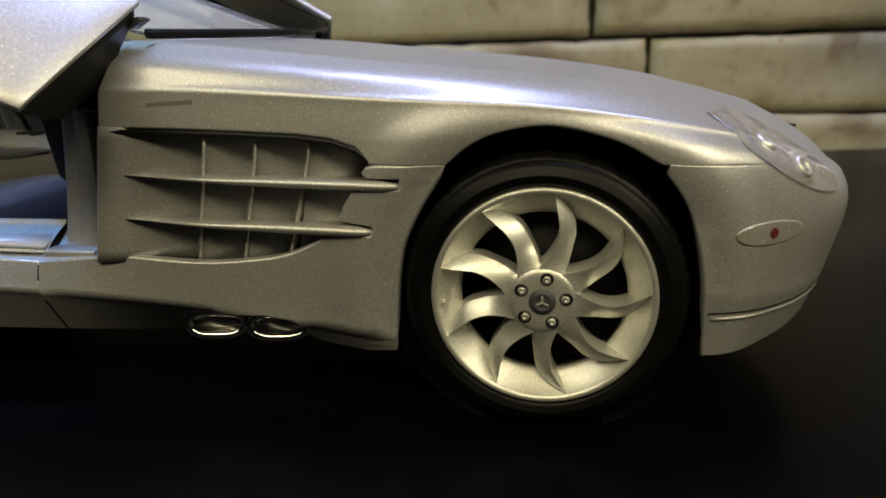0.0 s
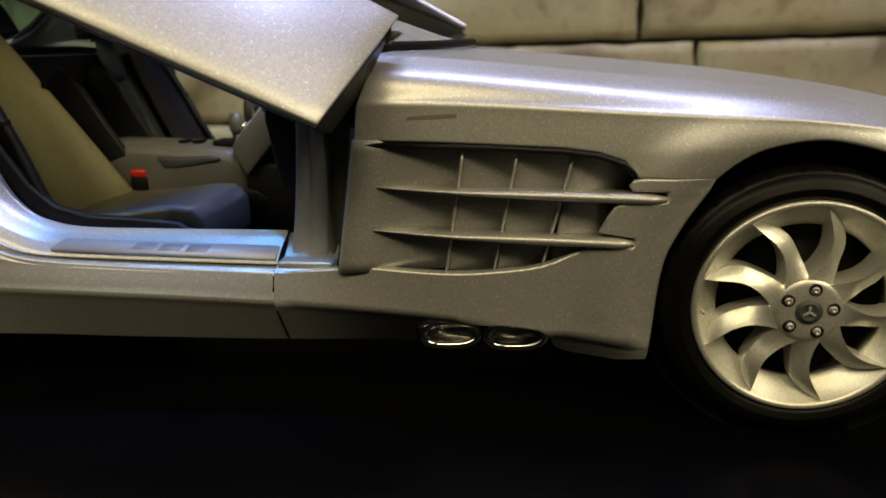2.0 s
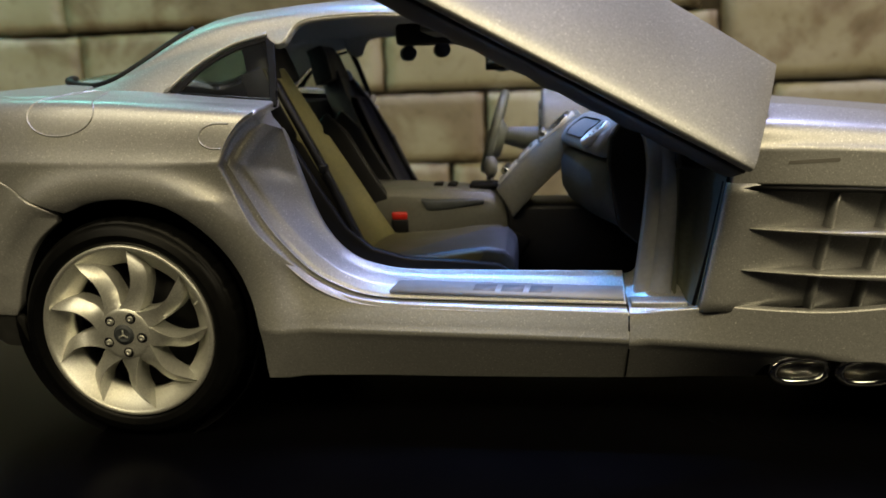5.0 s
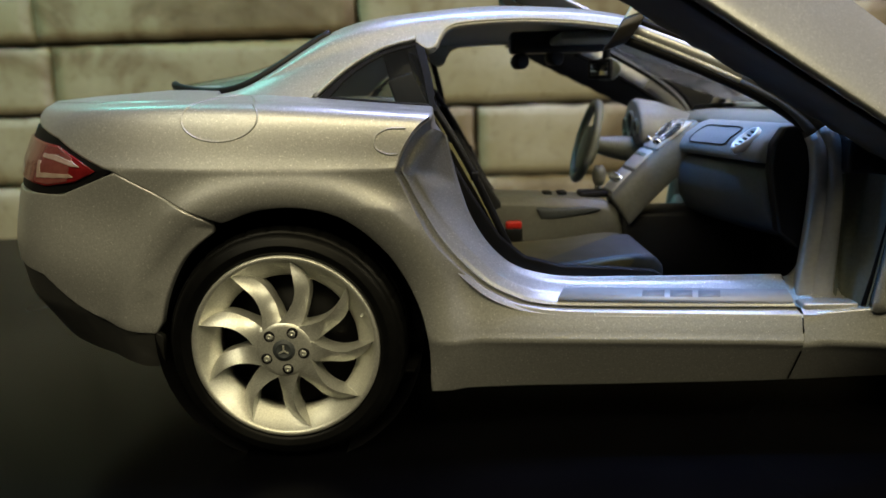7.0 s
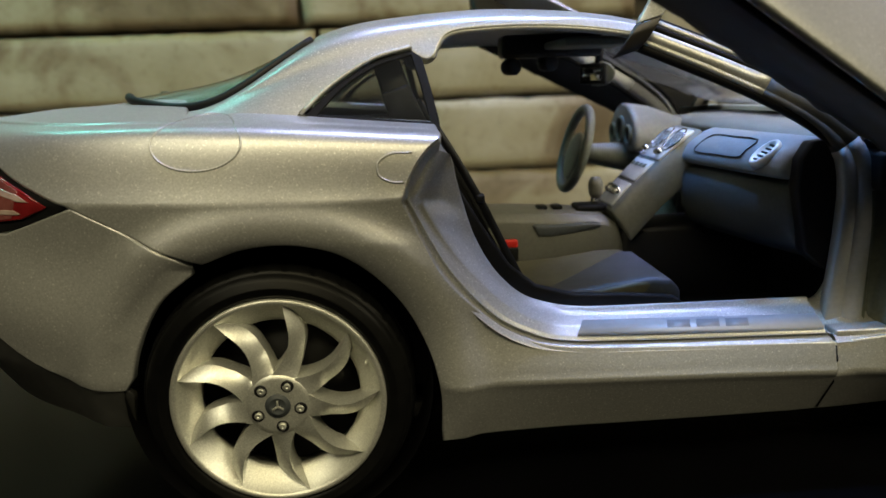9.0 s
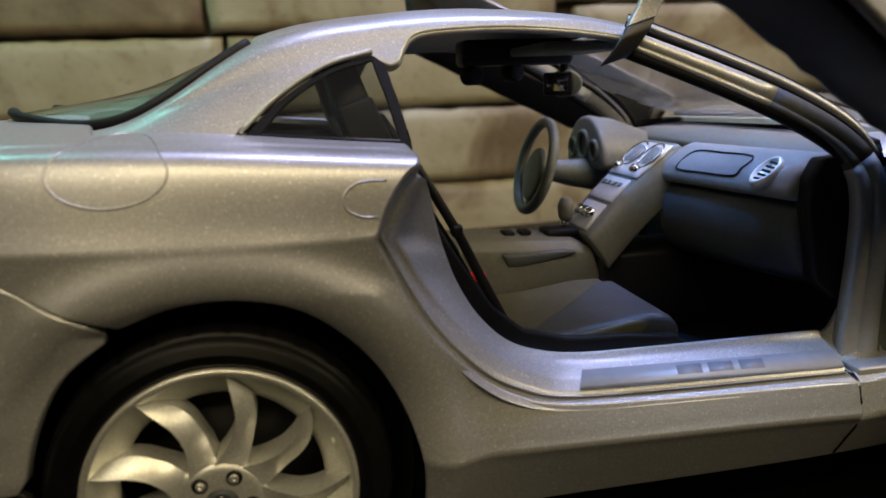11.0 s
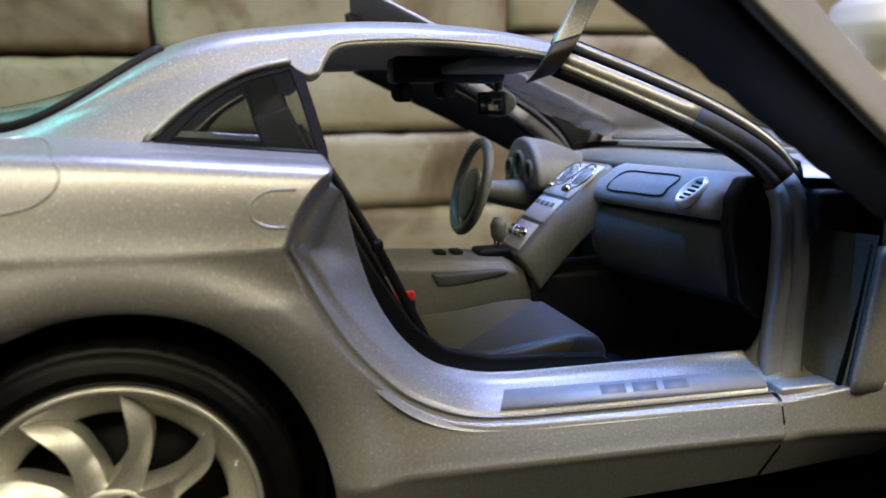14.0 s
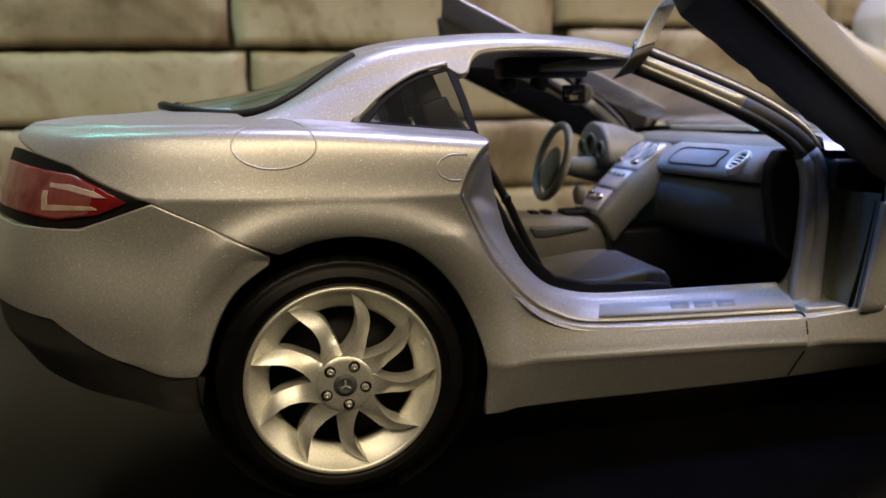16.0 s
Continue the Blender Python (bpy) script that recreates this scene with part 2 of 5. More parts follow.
class Surface:
    """A smooth sheet through rails (curves along the car), at(u, s): u along the rails, s across them. sharp: rails that are creases."""

    def __init__(self, rails, sharp=(), shape=None):
        k = np.array(rails, float)
        rows, where = [], []
        for i in range(len(k)):
            if i in sharp:
                rows += [k[i] + 0.09 * (k[i - 1] - k[i]), k[i], k[i] + 0.09 * (k[i + 1] - k[i])]
                where += [i - 0.09, float(i), i + 0.09]
            else:
                rows.append(k[i])
                where.append(float(i))
        self.k, self.w, self.n, self.shape = np.array(rows), np.array(where), len(k) - 1, shape
        self.m = self.k.shape[1] - 1

    @staticmethod
    def weights(t, w):
        n = len(w)
        i = int(min(max(np.searchsorted(w, t, "right") - 1, 0), n - 2))
        h = w[i + 1] - w[i]
        t = (t - w[i]) / h
        h00, h10, h01, h11 = 2 * t ** 3 - 3 * t * t + 1, t ** 3 - 2 * t * t + t, 3 * t * t - 2 * t ** 3, t ** 3 - t * t
        ids, ws = [], []
        for j, v in ((i, h00), (i + 1, h01)):
            ids.append(j)
            ws.append(v)
        for j, v in ((i, h10), (i + 1, h11)):
            a, c = max(j - 1, 0), min(j + 1, n - 1)
            d = h / (w[c] - w[a])
            ids += [c, a]
            ws += [v * d, -v * d]
        return ids, np.array(ws)

    def at(self, u, s):
        iu, wu = self.weights(u, np.arange(self.m + 1.0))
        i, ws = self.weights(s, self.w)
        p = np.einsum("i,j,ijk->k", ws, wu, self.k[np.ix_(i, iu)])
        return self.shape(p) if self.shape else p

    def normal(self, u, s, e=0.02):
        a = self.at(min(u + e, self.m), s) - self.at(max(u - e, 0), s)
        b = self.at(u, min(s + e, self.n)) - self.at(u, max(s - e, 0))
        n = np.cross(a, b)
        return n / (np.linalg.norm(n) + 1e-9)

    def table(self):
        if not hasattr(self, "grid"):
            self.us, self.ss = np.linspace(0, self.m, self.m * 8 + 1), np.linspace(0, self.n, self.n * 8 + 1)
            self.grid = np.array([[self.at(u, s) for u in self.us] for s in self.ss])
        return self.grid

    def find(self, x, z, low=0.0, high=99.0):
        """The (u, s) whose side view is (x, z)."""
        g = self.table()
        d = (g[:, :, 0] - x) ** 2 + (g[:, :, 2] - z) ** 2
        d = d + 1e6 * ((self.ss < low) | (self.ss > high))[:, None]
        i, j = np.unravel_index(np.argmin(d), d.shape)
        u, s = self.us[j], self.ss[i]
        for _ in range(6):
            p, e = self.at(u, s), 0.01
            pu, ps = (self.at(u + e, s) - p) / e, (self.at(u, s + e) - p) / e
            m = np.array([[pu[0], ps[0]], [pu[2], ps[2]]])
            if abs(np.linalg.det(m)) < 1e-4:
                break
            step = np.clip(np.linalg.solve(m, [x - p[0], z - p[2]]), -0.2, 0.2)
            u, s = min(max(u + step[0], 0), self.m), min(max(s + step[1], 0), self.n)
        return u, s

    def on(self, x, z, low=0.0, high=99.0, lift=0.0):
        u, s = self.find(x, z, low, high)
        return self.at(u, s) + lift * self.normal(u, s)


def sheet(surface, outline, holes=(), step=1.6, thick=0.9, edge=0.22, scale=(8.0, 8.0), lift=0.0):
    """A panel of the surface inside an outline of (u, s), with rounded rims and a back: verts, faces, normals."""
    from mathutils.geometry import delaunay_2d_cdt
    su, ss = scale
    loops = [dense([(u * su, s * ss) for u, s in lo], step) for lo in (outline, *holes)]
    pts, edges = [], []
    for lo in loops:
        n = len(pts)
        pts += lo
        edges += [(n + i, n + (i + 1) % len(lo)) for i in range(len(lo))]
    rim = len(pts)
    arr = np.array(pts)
    lo_c, hi_c = arr.min(0), arr.max(0)
    row = 0
    for b in np.arange(lo_c[1] + step / 2, hi_c[1], step):
        row += 1
        for a in np.arange(lo_c[0] + step / 2 * (1 + row % 2), hi_c[0], step):
            if inside(loops[0], a, b) and not any(inside(h, a, b) for h in loops[1:]):
                if np.min(np.sum((arr[:rim] - (a, b)) ** 2, 1)) > (0.55 * step) ** 2:
                    pts.append((a, b))
    vs, _, fs, src, _, _ = delaunay_2d_cdt([Vector(p) for p in pts], edges, [], 0, 1e-6)
    tri = []
    for f in fs:
        cx, cy = sum(vs[i][0] for i in f) / 3, sum(vs[i][1] for i in f) / 3
        if inside(loops[0], cx, cy) and not any(inside(h, cx, cy) for h in loops[1:]):
            tri.append(list(f))
    pos = [surface.at(v[0] / su, v[1] / ss) for v in vs]
    nor = [surface.normal(v[0] / su, v[1] / ss) for v in vs]
    pos = [p + n * lift for p, n in zip(pos, nor)]
    # orient along the normals
    out = []
    for f in tri:
        a, b, c = (pos[i] for i in f)
        if np.dot(np.cross(b - a, c - a), nor[f[0]]) < 0:
            f = f[::-1]
        out.append(f)
    count = {}
    for f in out:
        for i in range(3):
            e = (f[i], f[(i + 1) % 3])
            count[e] = count.get(e, 0) + 1
    border = [e for e in count if (e[1], e[0]) not in count]
    verts, normals, faces = list(pos), list(nor), list(out)
    n0 = len(verts)
    verts += [p - n * thick for p, n in zip(pos, nor)]
    normals += [-n for n in nor]
    faces += [[i + n0 for i in f[::-1]] for f in out]
    # outward direction at each rim point
    away = {}
    for a, b in border:
        t = np.cross(pos[b] - pos[a], nor[a])
        t = t / (np.linalg.norm(t) + 1e-9)
        for i in (a, b):
            away[i] = away.get(i, 0) + t
    ring = {}
    for i, t in away.items():
        t = t / (np.linalg.norm(t) + 1e-9)
        ids = []
        for p, n in ((pos[i], nor[i]), (pos[i] + t * edge * 0.7 - nor[i] * edge * 0.3, t + nor[i]), (pos[i] + t * edge - nor[i] * edge, t), (pos[i] + t * edge - nor[i] * thick, t)):
            ids.append(len(verts))
            verts.append(p)
            normals.append(n / np.linalg.norm(n))
        ring[i] = ids
    for a, b in border:
        for k in range(3):
            faces.append([ring[a][k], ring[a][k + 1], ring[b][k + 1], ring[b][k]])
    return (verts, faces), [tuple(n) for n in normals]


def both(name, made, mat, parent, label=""):
    """The panel and its mirror on the far side; parent may be a pair, near and far."""
    (v, f), n = made
    near, far = parent if isinstance(parent, tuple) else (parent, parent)
    part(name, (v, f), mat, near, label, normals=n)
    part(name, mirrored((v, f)), mat, far, label, normals=[(a, -b, c) for a, b, c in n])


def whole(name, made, mat, parent, label=""):
    """The panel and its mirror welded along the middle of the car."""
    (v, f), n = made
    v = [(p[0], 0.0 if p[1] > -0.5 else p[1], p[2]) for p in v]
    mid = [p[1] == 0.0 for p in v]
    n = [(a, 0.0, c) if m else (a, b, c) for (a, b, c), m in zip(n, mid)]
    verts, normals, far = list(v), list(n), []
    for p, q, m in zip(v, n, mid):
        far.append(len(far) if m else len(verts))
        if not m:
            verts.append((p[0], -p[1], p[2]))
            normals.append((q[0], -q[1], q[2]))
    faces = [g for g in f if not all(mid[i] for i in g)]
    faces += [[far[i] for i in reversed(g)] for g in faces]
    return part(name, (verts, faces), mat, parent, label, normals=normals)


# ---- table ----
def slab(name, x0, x1, y0, y1, z0, z1, mat, label, category):
    ob = part(name, block(x0, x1, y0, y1, z0, z1), mat, None, label, smooth=False)
    return tagged(ob, category=category, kind="structure")


table = part("tabletop", soft(([(-700, -420, 0), (700, -420, 0), (700, 270, 0), (-700, 96, 0), (-700, -420, -25), (700, -420, -25), (700, 270, -25), (-700, 96, -25)],
             [[0, 1, 2, 3], [7, 6, 5, 4], [0, 4, 5, 1], [1, 5, 6, 2], [2, 6, 7, 3], [3, 7, 4, 0]]), 1.5), TABLE, None, "glossy black tabletop under the model car")
tagged(table, category="table", kind="structure")


# ---- the model car: body rails (x, half width, z) ----
def rail(*v):
    return [(v[i], -v[i + 1], v[i + 2]) for i in range(0, len(v), 3)]


R0 = rail(-127, 0, 18, -124, 20, 17.5, -115.2, 33, 16.5, -104.6, 40.5, 15.5, -90, 44.5, 13.5, -75, 45.5, 12.5, -55, 43.2, 9.4, -35, 41.0, 8.8, 0,
          40.4, 8.8, 25, 39.0, 8.8, 55, 44.4, 8.6, 75, 44.6, 9, 95, 44.4, 10.2, 104.5, 39.5, 11.5, 111.5, 29, 12.5, 115.5, 15, 13, 117, 0, 13)
R1 = rail(-131.2, 0, 24, -127.7, 21, 24, -118.4, 35.5, 23.5, -105.7, 42.5, 22.5, -90, 46.2, 21, -75, 46.6, 20, -55, 46.2, 18.8, -35, 45.6, 18, 0,
          45.4, 16.9, 25, 45.6, 15.2, 55, 46.2, 12.0, 75, 46.6, 13, 95, 46, 18.5, 105.2, 41.5, 18, 112.6, 31, 17.5, 117, 16, 17, 118.5, 0, 17)
R2 = rail(-132, 0, 32, -128.5, 21, 32, -119.2, 36, 31.5, -106.1, 43.2, 30.5, -90, 45.8, 29.5, -75, 46, 29, -55, 45.4, 27.5, -35, 43.4, 26, 0,
          43.2, 26, 25, 45.6, 27, 55, 46.4, 28, 75, 46.8, 28.5, 95, 46.2, 28, 105.5, 42, 27, 114, 32, 26, 119.6, 16.5, 25.5, 122, 0, 25.5)
R3 = rail(-130.9, 0, 40, -126.9, 21, 40, -118.1, 35.5, 39.5, -105.5, 41.9, 38.8, -90, 46.1, 38.3, -75, 47.1, 38.8, -55, 46.3, 37.5, -35, 44.7, 35, 0,
          44.5, 35, 25, 45.8, 36.5, 55, 46.4, 37, 75, 46.6, 37.8, 95, 45.6, 35.5, 105, 40.8, 33.3, 113, 31, 31, 118.8, 16, 29.2, 121.6, 0, 28.6)
R4 = rail(-129.4, 0, 46, -125.4, 21, 46, -116.2, 35, 45.7, -104.3, 42.3, 45.5, -90, 46.3, 45.2, -75, 47.2, 45, -55, 46.6, 44.4, -35, 44.5, 43, 0,
          44.5, 44, 25, 45.2, 45.0, 55, 45.6, 43.2, 75, 45.5, 42.0, 95, 43.2, 38.8, 104, 38, 35.7, 111.5, 28.5, 33, 117, 15.5, 30.8, 119.6, 0, 30)
R5 = rail(-126.5, 0, 53.5, -122.2, 20.5, 53.3, -112.3, 33.5, 53, -102.4, 39.8, 53.2, -89.6, 43.2, 53.5, -75, 44.3, 53.2, -55, 44.3, 51.7, -35, 43, 50,
          0, 43, 49, 25, 43.2, 48.3, 55, 42.6, 45.8, 75, 41.4, 44, 93, 37, 40.8, 102, 32, 38, 109, 24.5, 35.6, 114.5, 13.5, 33.6, 117, 0, 32.8)
R6 = rail(-124.4, 0, 55.6, -119.6, 20, 55.5, -109.2, 31.5, 55.3, -101, 36.5, 55.1, -89.5, 38.5, 55, -75, 38.5, 54.6, -55, 38.5, 53, -35, 38, 51.6,
          0, 38, 51.2, 22, 38, 51, 52, 37, 47.7, 73, 35, 45.4, 91, 30, 42.4, 100, 25, 40.2, 106, 19, 38.4, 111, 10.5, 36.4, 113, 0, 35.6)
R7 = rail(-118, 0, 56.3, -115, 10, 56.3, -106.8, 16.5, 56.5, -99.4, 18.5, 56.8, -89.6, 19.5, 57, -75, 19.5, 56.8, -55, 19, 55, -35, 19, 53, 0,
          19, 52.6, 22, 19, 51.4, 52, 18.5, 48.4, 73, 17.5, 46, 90, 15.5, 43.2, 98, 13, 41.2, 103, 10, 39.8, 106.5, 5.5, 38.8, 108, 0, 38.4)
R8 = rail(-114, 0, 56.5, -111, 0, 56.6, -104.8, 0, 57, -98.4, 0, 57.6, -89.6, 0, 57.9, -75, 0, 57.5, -55, 0, 55.5, -35, 0, 53.5,
          0, 0, 53, 22, 0, 51.8, 52, 0, 48.7, 73, 0, 46.2, 89, 0, 43.6, 96, 0, 42, 100.5, 0, 40.8, 103, 0, 40, 104.5, 0, 39.6)


def flare(p):
    """Swells the body out round each wheel opening and hollows it just outside."""
    x, y, z = p
    out = 0.0
    for cx, reach in ((75.0, 0.4), (-75.0, 0.85)):
        d = math.hypot(x - cx, z - 18.6)
        t = min(max((29.5 - d) / 4.8, 0.0), 1.0)
        roll = 1 - 0.75 * (min(max((24.7 - d) / 3.6, 0.0), 1.2)) ** 2
        high = min(max((45.0 - z) / 6.0, 0.0), 1.0)
        out += reach * (1.9 * t * t * (3 - 2 * t)) * high * roll
    side = min(1.0, abs(y) / 36.0)
    return np.array((x, y - out * side if y < 0 else y + out * side, z))


BODY = Surface([R0, R1, R2, R3, R4, R5, R6, R7, R8], sharp=(1, 4, 6), shape=flare)


def trace(points, low=0.0, high=6.0):
    """Side-view (x, z) points on the body as (u, s)."""
    return [BODY.find(x, z, low, high) for x, z in points]


def curve2(points, n=5):
    return [tuple(p) for p in spline(points, n)]


def ellipse(cx, cz, a, b, n=28, tilt=0.0):
    c, s = math.cos(radians(tilt)), math.sin(radians(tilt))
    return [(cx + a * math.cos(q) * c - b * math.sin(q) * s, cz + a * math.cos(q) * s + b * math.sin(q) * c) for q in (math.tau * k / n for k in range(n))]


def inked(points, low, high, radius, lift=0.0):
    """A fine line that follows the body."""
    return tube([BODY.on(x, z, low, high, lift) for x, z in points], radius, 6)


car = new("model_car")
tagged(car, "silver die-cast model sports car with raised doors on black table", "model car")


def pair(name, piece, mat, label="", parent=None):
    """A part and its mirror on the far side."""
    near, far = parent or (car, car)
    part(name, piece, mat, near, label)
    part(name, mirrored(piece), mat, far, label)


def unit(name, label=""):
    """An assembly of the car that holds parts of its own."""
    ob = new(name)
    ob.parent = car
    return tagged(ob, label)


def two(name, label=""):
    return unit(name, label), unit(name, label)


GILLS = two("side_gill", "silver gill vent with two long fins")
EXHAUST = two("side_exhaust", "twin chrome side exhaust pipes")
MARKER = two("side_marker", "pale oval side marker with a red dot")
HEADLAMP = two("headlamp", "clear covered headlamp with silver bowl")
TAIL_LAMP = two("tail_lamp", "red and clear tail lamp in a black bezel")
OPENING = two("door_opening", "stepped silver door frame and sill")
QUARTER = two("quarter_window", "clear quarter window in a black frame")
DASHBOARD = unit("dashboard", "slate and grey dashboard with a padded lid")
STACK = unit("centre_stack", "grey centre stack with silver panels and vents")
CLUSTER = unit("instrument_cluster", "grey hood over three round dials")
CONSOLE = unit("centre_console", "grey centre console with a gear lever")
MIRROR = unit("rear_view_mirror", "small rear-view mirror in a black frame")


# wheel opening curves, side view
ARCH_F = curve2([(62.9, 35.2), (65.4, 37.3), (68.5, 38.9), (73.1, 39.9), (77.5, 39.8), (83.9, 38.0), (88.9, 35.2)], 4)
ARCH_F_BACK = curve2([(62.7, 34.9), (58.6, 28.4), (56.4, 22.4), (55.3, 9.8)], 5)
ARCH_F_NOSE = curve2([(89.1, 34.9), (92.4, 29.8), (94.4, 23.1), (95.0, 17.0), (95.1, 10.4)], 5)
ARCH_R = curve2([(-53.1, 10.0), (-53.3, 18.5), (-55.2, 25.3), (-59.0, 32.0), (-64.8, 37.4), (-71.0, 39.4), (-77.5, 39.2), (-83.2, 37.4)], 5)
ARCH_R_TAIL = curve2([(-83.6, 37.0), (-89.9, 32.0), (-93.6, 25.0), (-95.0, 18.0), (-95.2, 14.2)], 5)

# bonnet with the upper wings
EDGE_B = [(16.4, 40.35), (33.0, 39.9), (44.0, 39.3), (48.5, 38.7), (51.8, 37.6), (53.0, 36.2), (53.6, 35.5), (58.0, 35.3)]
lower = trace(EDGE_B) + trace(ARCH_F) + trace([(93.0, 35.1), (98.0, 34.9), (101.0, 34.6)])
ahead = [(14.0, 3.55), (15.0, 3.6), (16.0, 3.6)]
top = [(16.0, 8.0), (9.05, 8.0), (8.92, 7.0), (8.84, 6.0)]
back = trace([(18.2, 48.2), (16.9, 44.6)], 3.5, 5.5)
whole("bonnet", sheet(BODY, lower + ahead + top + back, step=1.3, thick=1.2, edge=0.4), SILVER, car)

pair("bonnet_shut_line", inked([(x, z - 0.75) for x, z in EDGE_B[:-2]], 0, 5, 0.42, -0.25), BLACK)
# wing panel behind the front wheel, cut away for the gills
VENT = curve2([(19.6, 38.9), (33.0, 38.6), (44.0, 38.0), (48.5, 37.2), (51.0, 36.0)], 3) + [(51.8, 34.2), (57.4, 33.7), (57.6, 33.0), (57.3, 31.7), (51.0, 31.4), (48.9, 28.1), (53.4, 27.6), (53.8, 26.8), (53.2, 25.7), (47.8, 25.9)] + curve2([(46.0, 24.8), (41.4, 22.8), (35.0, 21.8), (27.8, 21.4), (16.2, 22.0)], 3)
wing_out = [(3.0, 20.9), (3.0, 9.3), (22.4, 9.2), (22.8, 12.0), (25.0, 13.9), (29.0, 14.4), (37.0, 14.5), (41.0, 14.0), (42.8, 12.6), (43.4, 10.6), (45.0, 9.9), (51.5, 9.6)] + ARCH_F_BACK[::-1] + [(58.0, 34.75), (54.0, 34.8), (53.0, 34.6), (52.6, 34.2), (53.0, 33.8)] + VENT[14:] + [(12.0, 21.6)]
both("wing_panel", sheet(BODY, trace(wing_out, 0, 4.5), step=1.1, thick=1.3, edge=0.45), SILVER, car)


def gill_bed():
    """The hollow behind the gills: rows of shallow scoops."""
    cuts = [15.6, 16.2, 19.5, 30.8, 30.9, 38.0, 38.1, 45.3, 45.4, 53.0]
    deep = [-44.9, -45.6, -45.3, -42.0, -44.7, -41.8, -44.6, -41.8, -44.6, -41.6]
    rings = []
    for z in np.linspace(21.5, 40.2, 12):
        lean = (z - 39.0) * 0.17
        row = [(x + (lean if 15 < x < 52 else lean * 0.3), y, z) for x, y in zip(cuts, deep)]
        row += [(x, y + 1.0, zz) for x, y, zz in row[::-1]]
        rings.append(row)
    return loft(rings)


pair("bed", gill_bed(), SILVER, parent=GILLS)
for xt, xb, zt, zb in ((30.8, 28.0, 39.0, 21.6), (38.0, 34.6, 38.6, 21.8), (45.3, 41.2, 38.0, 22.8)):
    rings = []
    for q in np.linspace(0, 1, 8):
        x, z = xt + (xb - xt) * q, zt + (zb - zt) * q
        rings.append([(x - 0.16, -41.4, z), (x - 0.12, -44.7, z), (x, -45.0, z), (x + 0.3, -44.9, z), (x + 0.5, -41.4, z)])
    pair("strake", loft(rings), SILVER, parent=GILLS)
for x0, z0, x1, z1 in ((19.0, 33.7, 57.0, 32.4), (18.2, 27.7, 53.2, 26.5)):
    rings = []
    for q in np.linspace(0, 1, 20):
        x, z = x0 + (x1 - x0) * q, z0 + (z1 - z0) * q
        h = 0.12 + 0.62 * min(1, q * 1.6) if q < 0.97 else 0.45
        out = -45.3 - 1.7 * min(1, q * 3) - (0.5 * q)
        if q > 0.985:
            out += 0.5
        rings.append([(x, -42.6, z + h * 0.5), (x, out + 1.0, z + h * 0.9), (x, out + 0.3, z + h * 0.75), (x, out, z + 0.1), (x, out, z - h * 0.3), (x, out + 0.4, z - h * 0.8), (x, out + 1.2, z - h), (x, -42.6, z - h)])
    pair("fin", loft(rings), SILVER, parent=GILLS)

# side pipes
THROAT = material("dull_pipe_metal", (0.42, 0.42, 0.40), 0.3, 0.9, grain((0.44, 0.44, 0.42), (0.6, 0.6, 0.58), 500.0, 0.1, 0.00005, (0.24, 0.36)))
pair("pipe_recess", soft(block(22, 49, -40.0, -32, 9.5, 16.5), 0.8), BLACK, parent=EXHAUST)
for cx, a in ((28.2, 4.0), (37.7, 4.1)):
    def stadium(w, y, tilt=0.0):
        """A rounded oblong as the pipe's mouth."""
        c = [(math.cos(q), math.sin(q)) for q in (math.tau * k / 40 for k in range(40))]
        return [(cx + a * w * math.copysign(abs(p) ** 0.75, p), y + tilt * p, 11.5 + 1.85 * w * math.copysign(abs(q) ** 0.8, q)) for p, q in c]
    ring = stadium(1.0, -42.2, 0.7)
    pair("exhaust_pipe", tube(ring, 0.68, 10, closed=True, up=(0, 1, 0)), CHROME, parent=EXHAUST)
    inner = [stadium(w, y) for w, y in ((0.9, -42.0), (0.84, -40.4), (0.1, -40.2))]
    pair("throat", loft(inner, True, True), THROAT, parent=EXHAUST)

# front bumper, splitter line, marker lamp
bump_out = trace([(101.0, 34.3), (96.0, 34.6), (90.0, 34.8)] + ARCH_F_NOSE[1:], 0, 5) + [(13.0, 0.0), (14.0, 0.0), (15.0, 0.0), (16.0, 0.0), (16.0, 3.5), (15.0, 3.5), (14.0, 3.45)]
whole("front_bumper", sheet(BODY, bump_out, step=1.3, thick=1.2, edge=0.4), SILVER, car)
split = [BODY.at(u, s) + 0.06 * BODY.normal(u, s) for u, s in zip(np.linspace(12.02, 15.5, 22), np.linspace(0.72, 0.80, 22))]
pair("splitter_seam", tube(split, 0.10, 6), BLACK)
pair("splitter_lip", tube([BODY.at(u, s - 0.1) for u, s in zip(np.linspace(12.05, 15.5, 22), np.linspace(0.72, 0.80, 22))], 0.22, 8), SILVER)
MARK = material("silver_marker", (0.40, 0.38, 0.33), 0.4, 0.5, flakes((0.42, 0.41, 0.37), 0.42))
mk = trace(ellipse(102.2, 26.3, 4.3, 1.25), 1, 3)
both("marker_lens", sheet(BODY, mk, step=0.8, lift=0.16, thick=0.6, edge=0.3), MARK, MARKER, "pale silver oval side marker lamp")
both("marker_dot", sheet(BODY, trace(ellipse(102.4, 26.3, 0.5, 0.62, 14), 1, 3), step=0.4, lift=0.28, thick=0.2, edge=0.05), material("dull_red", (0.10, 0.014, 0.012), 0.5), MARKER, "red dot in the marker lamp")

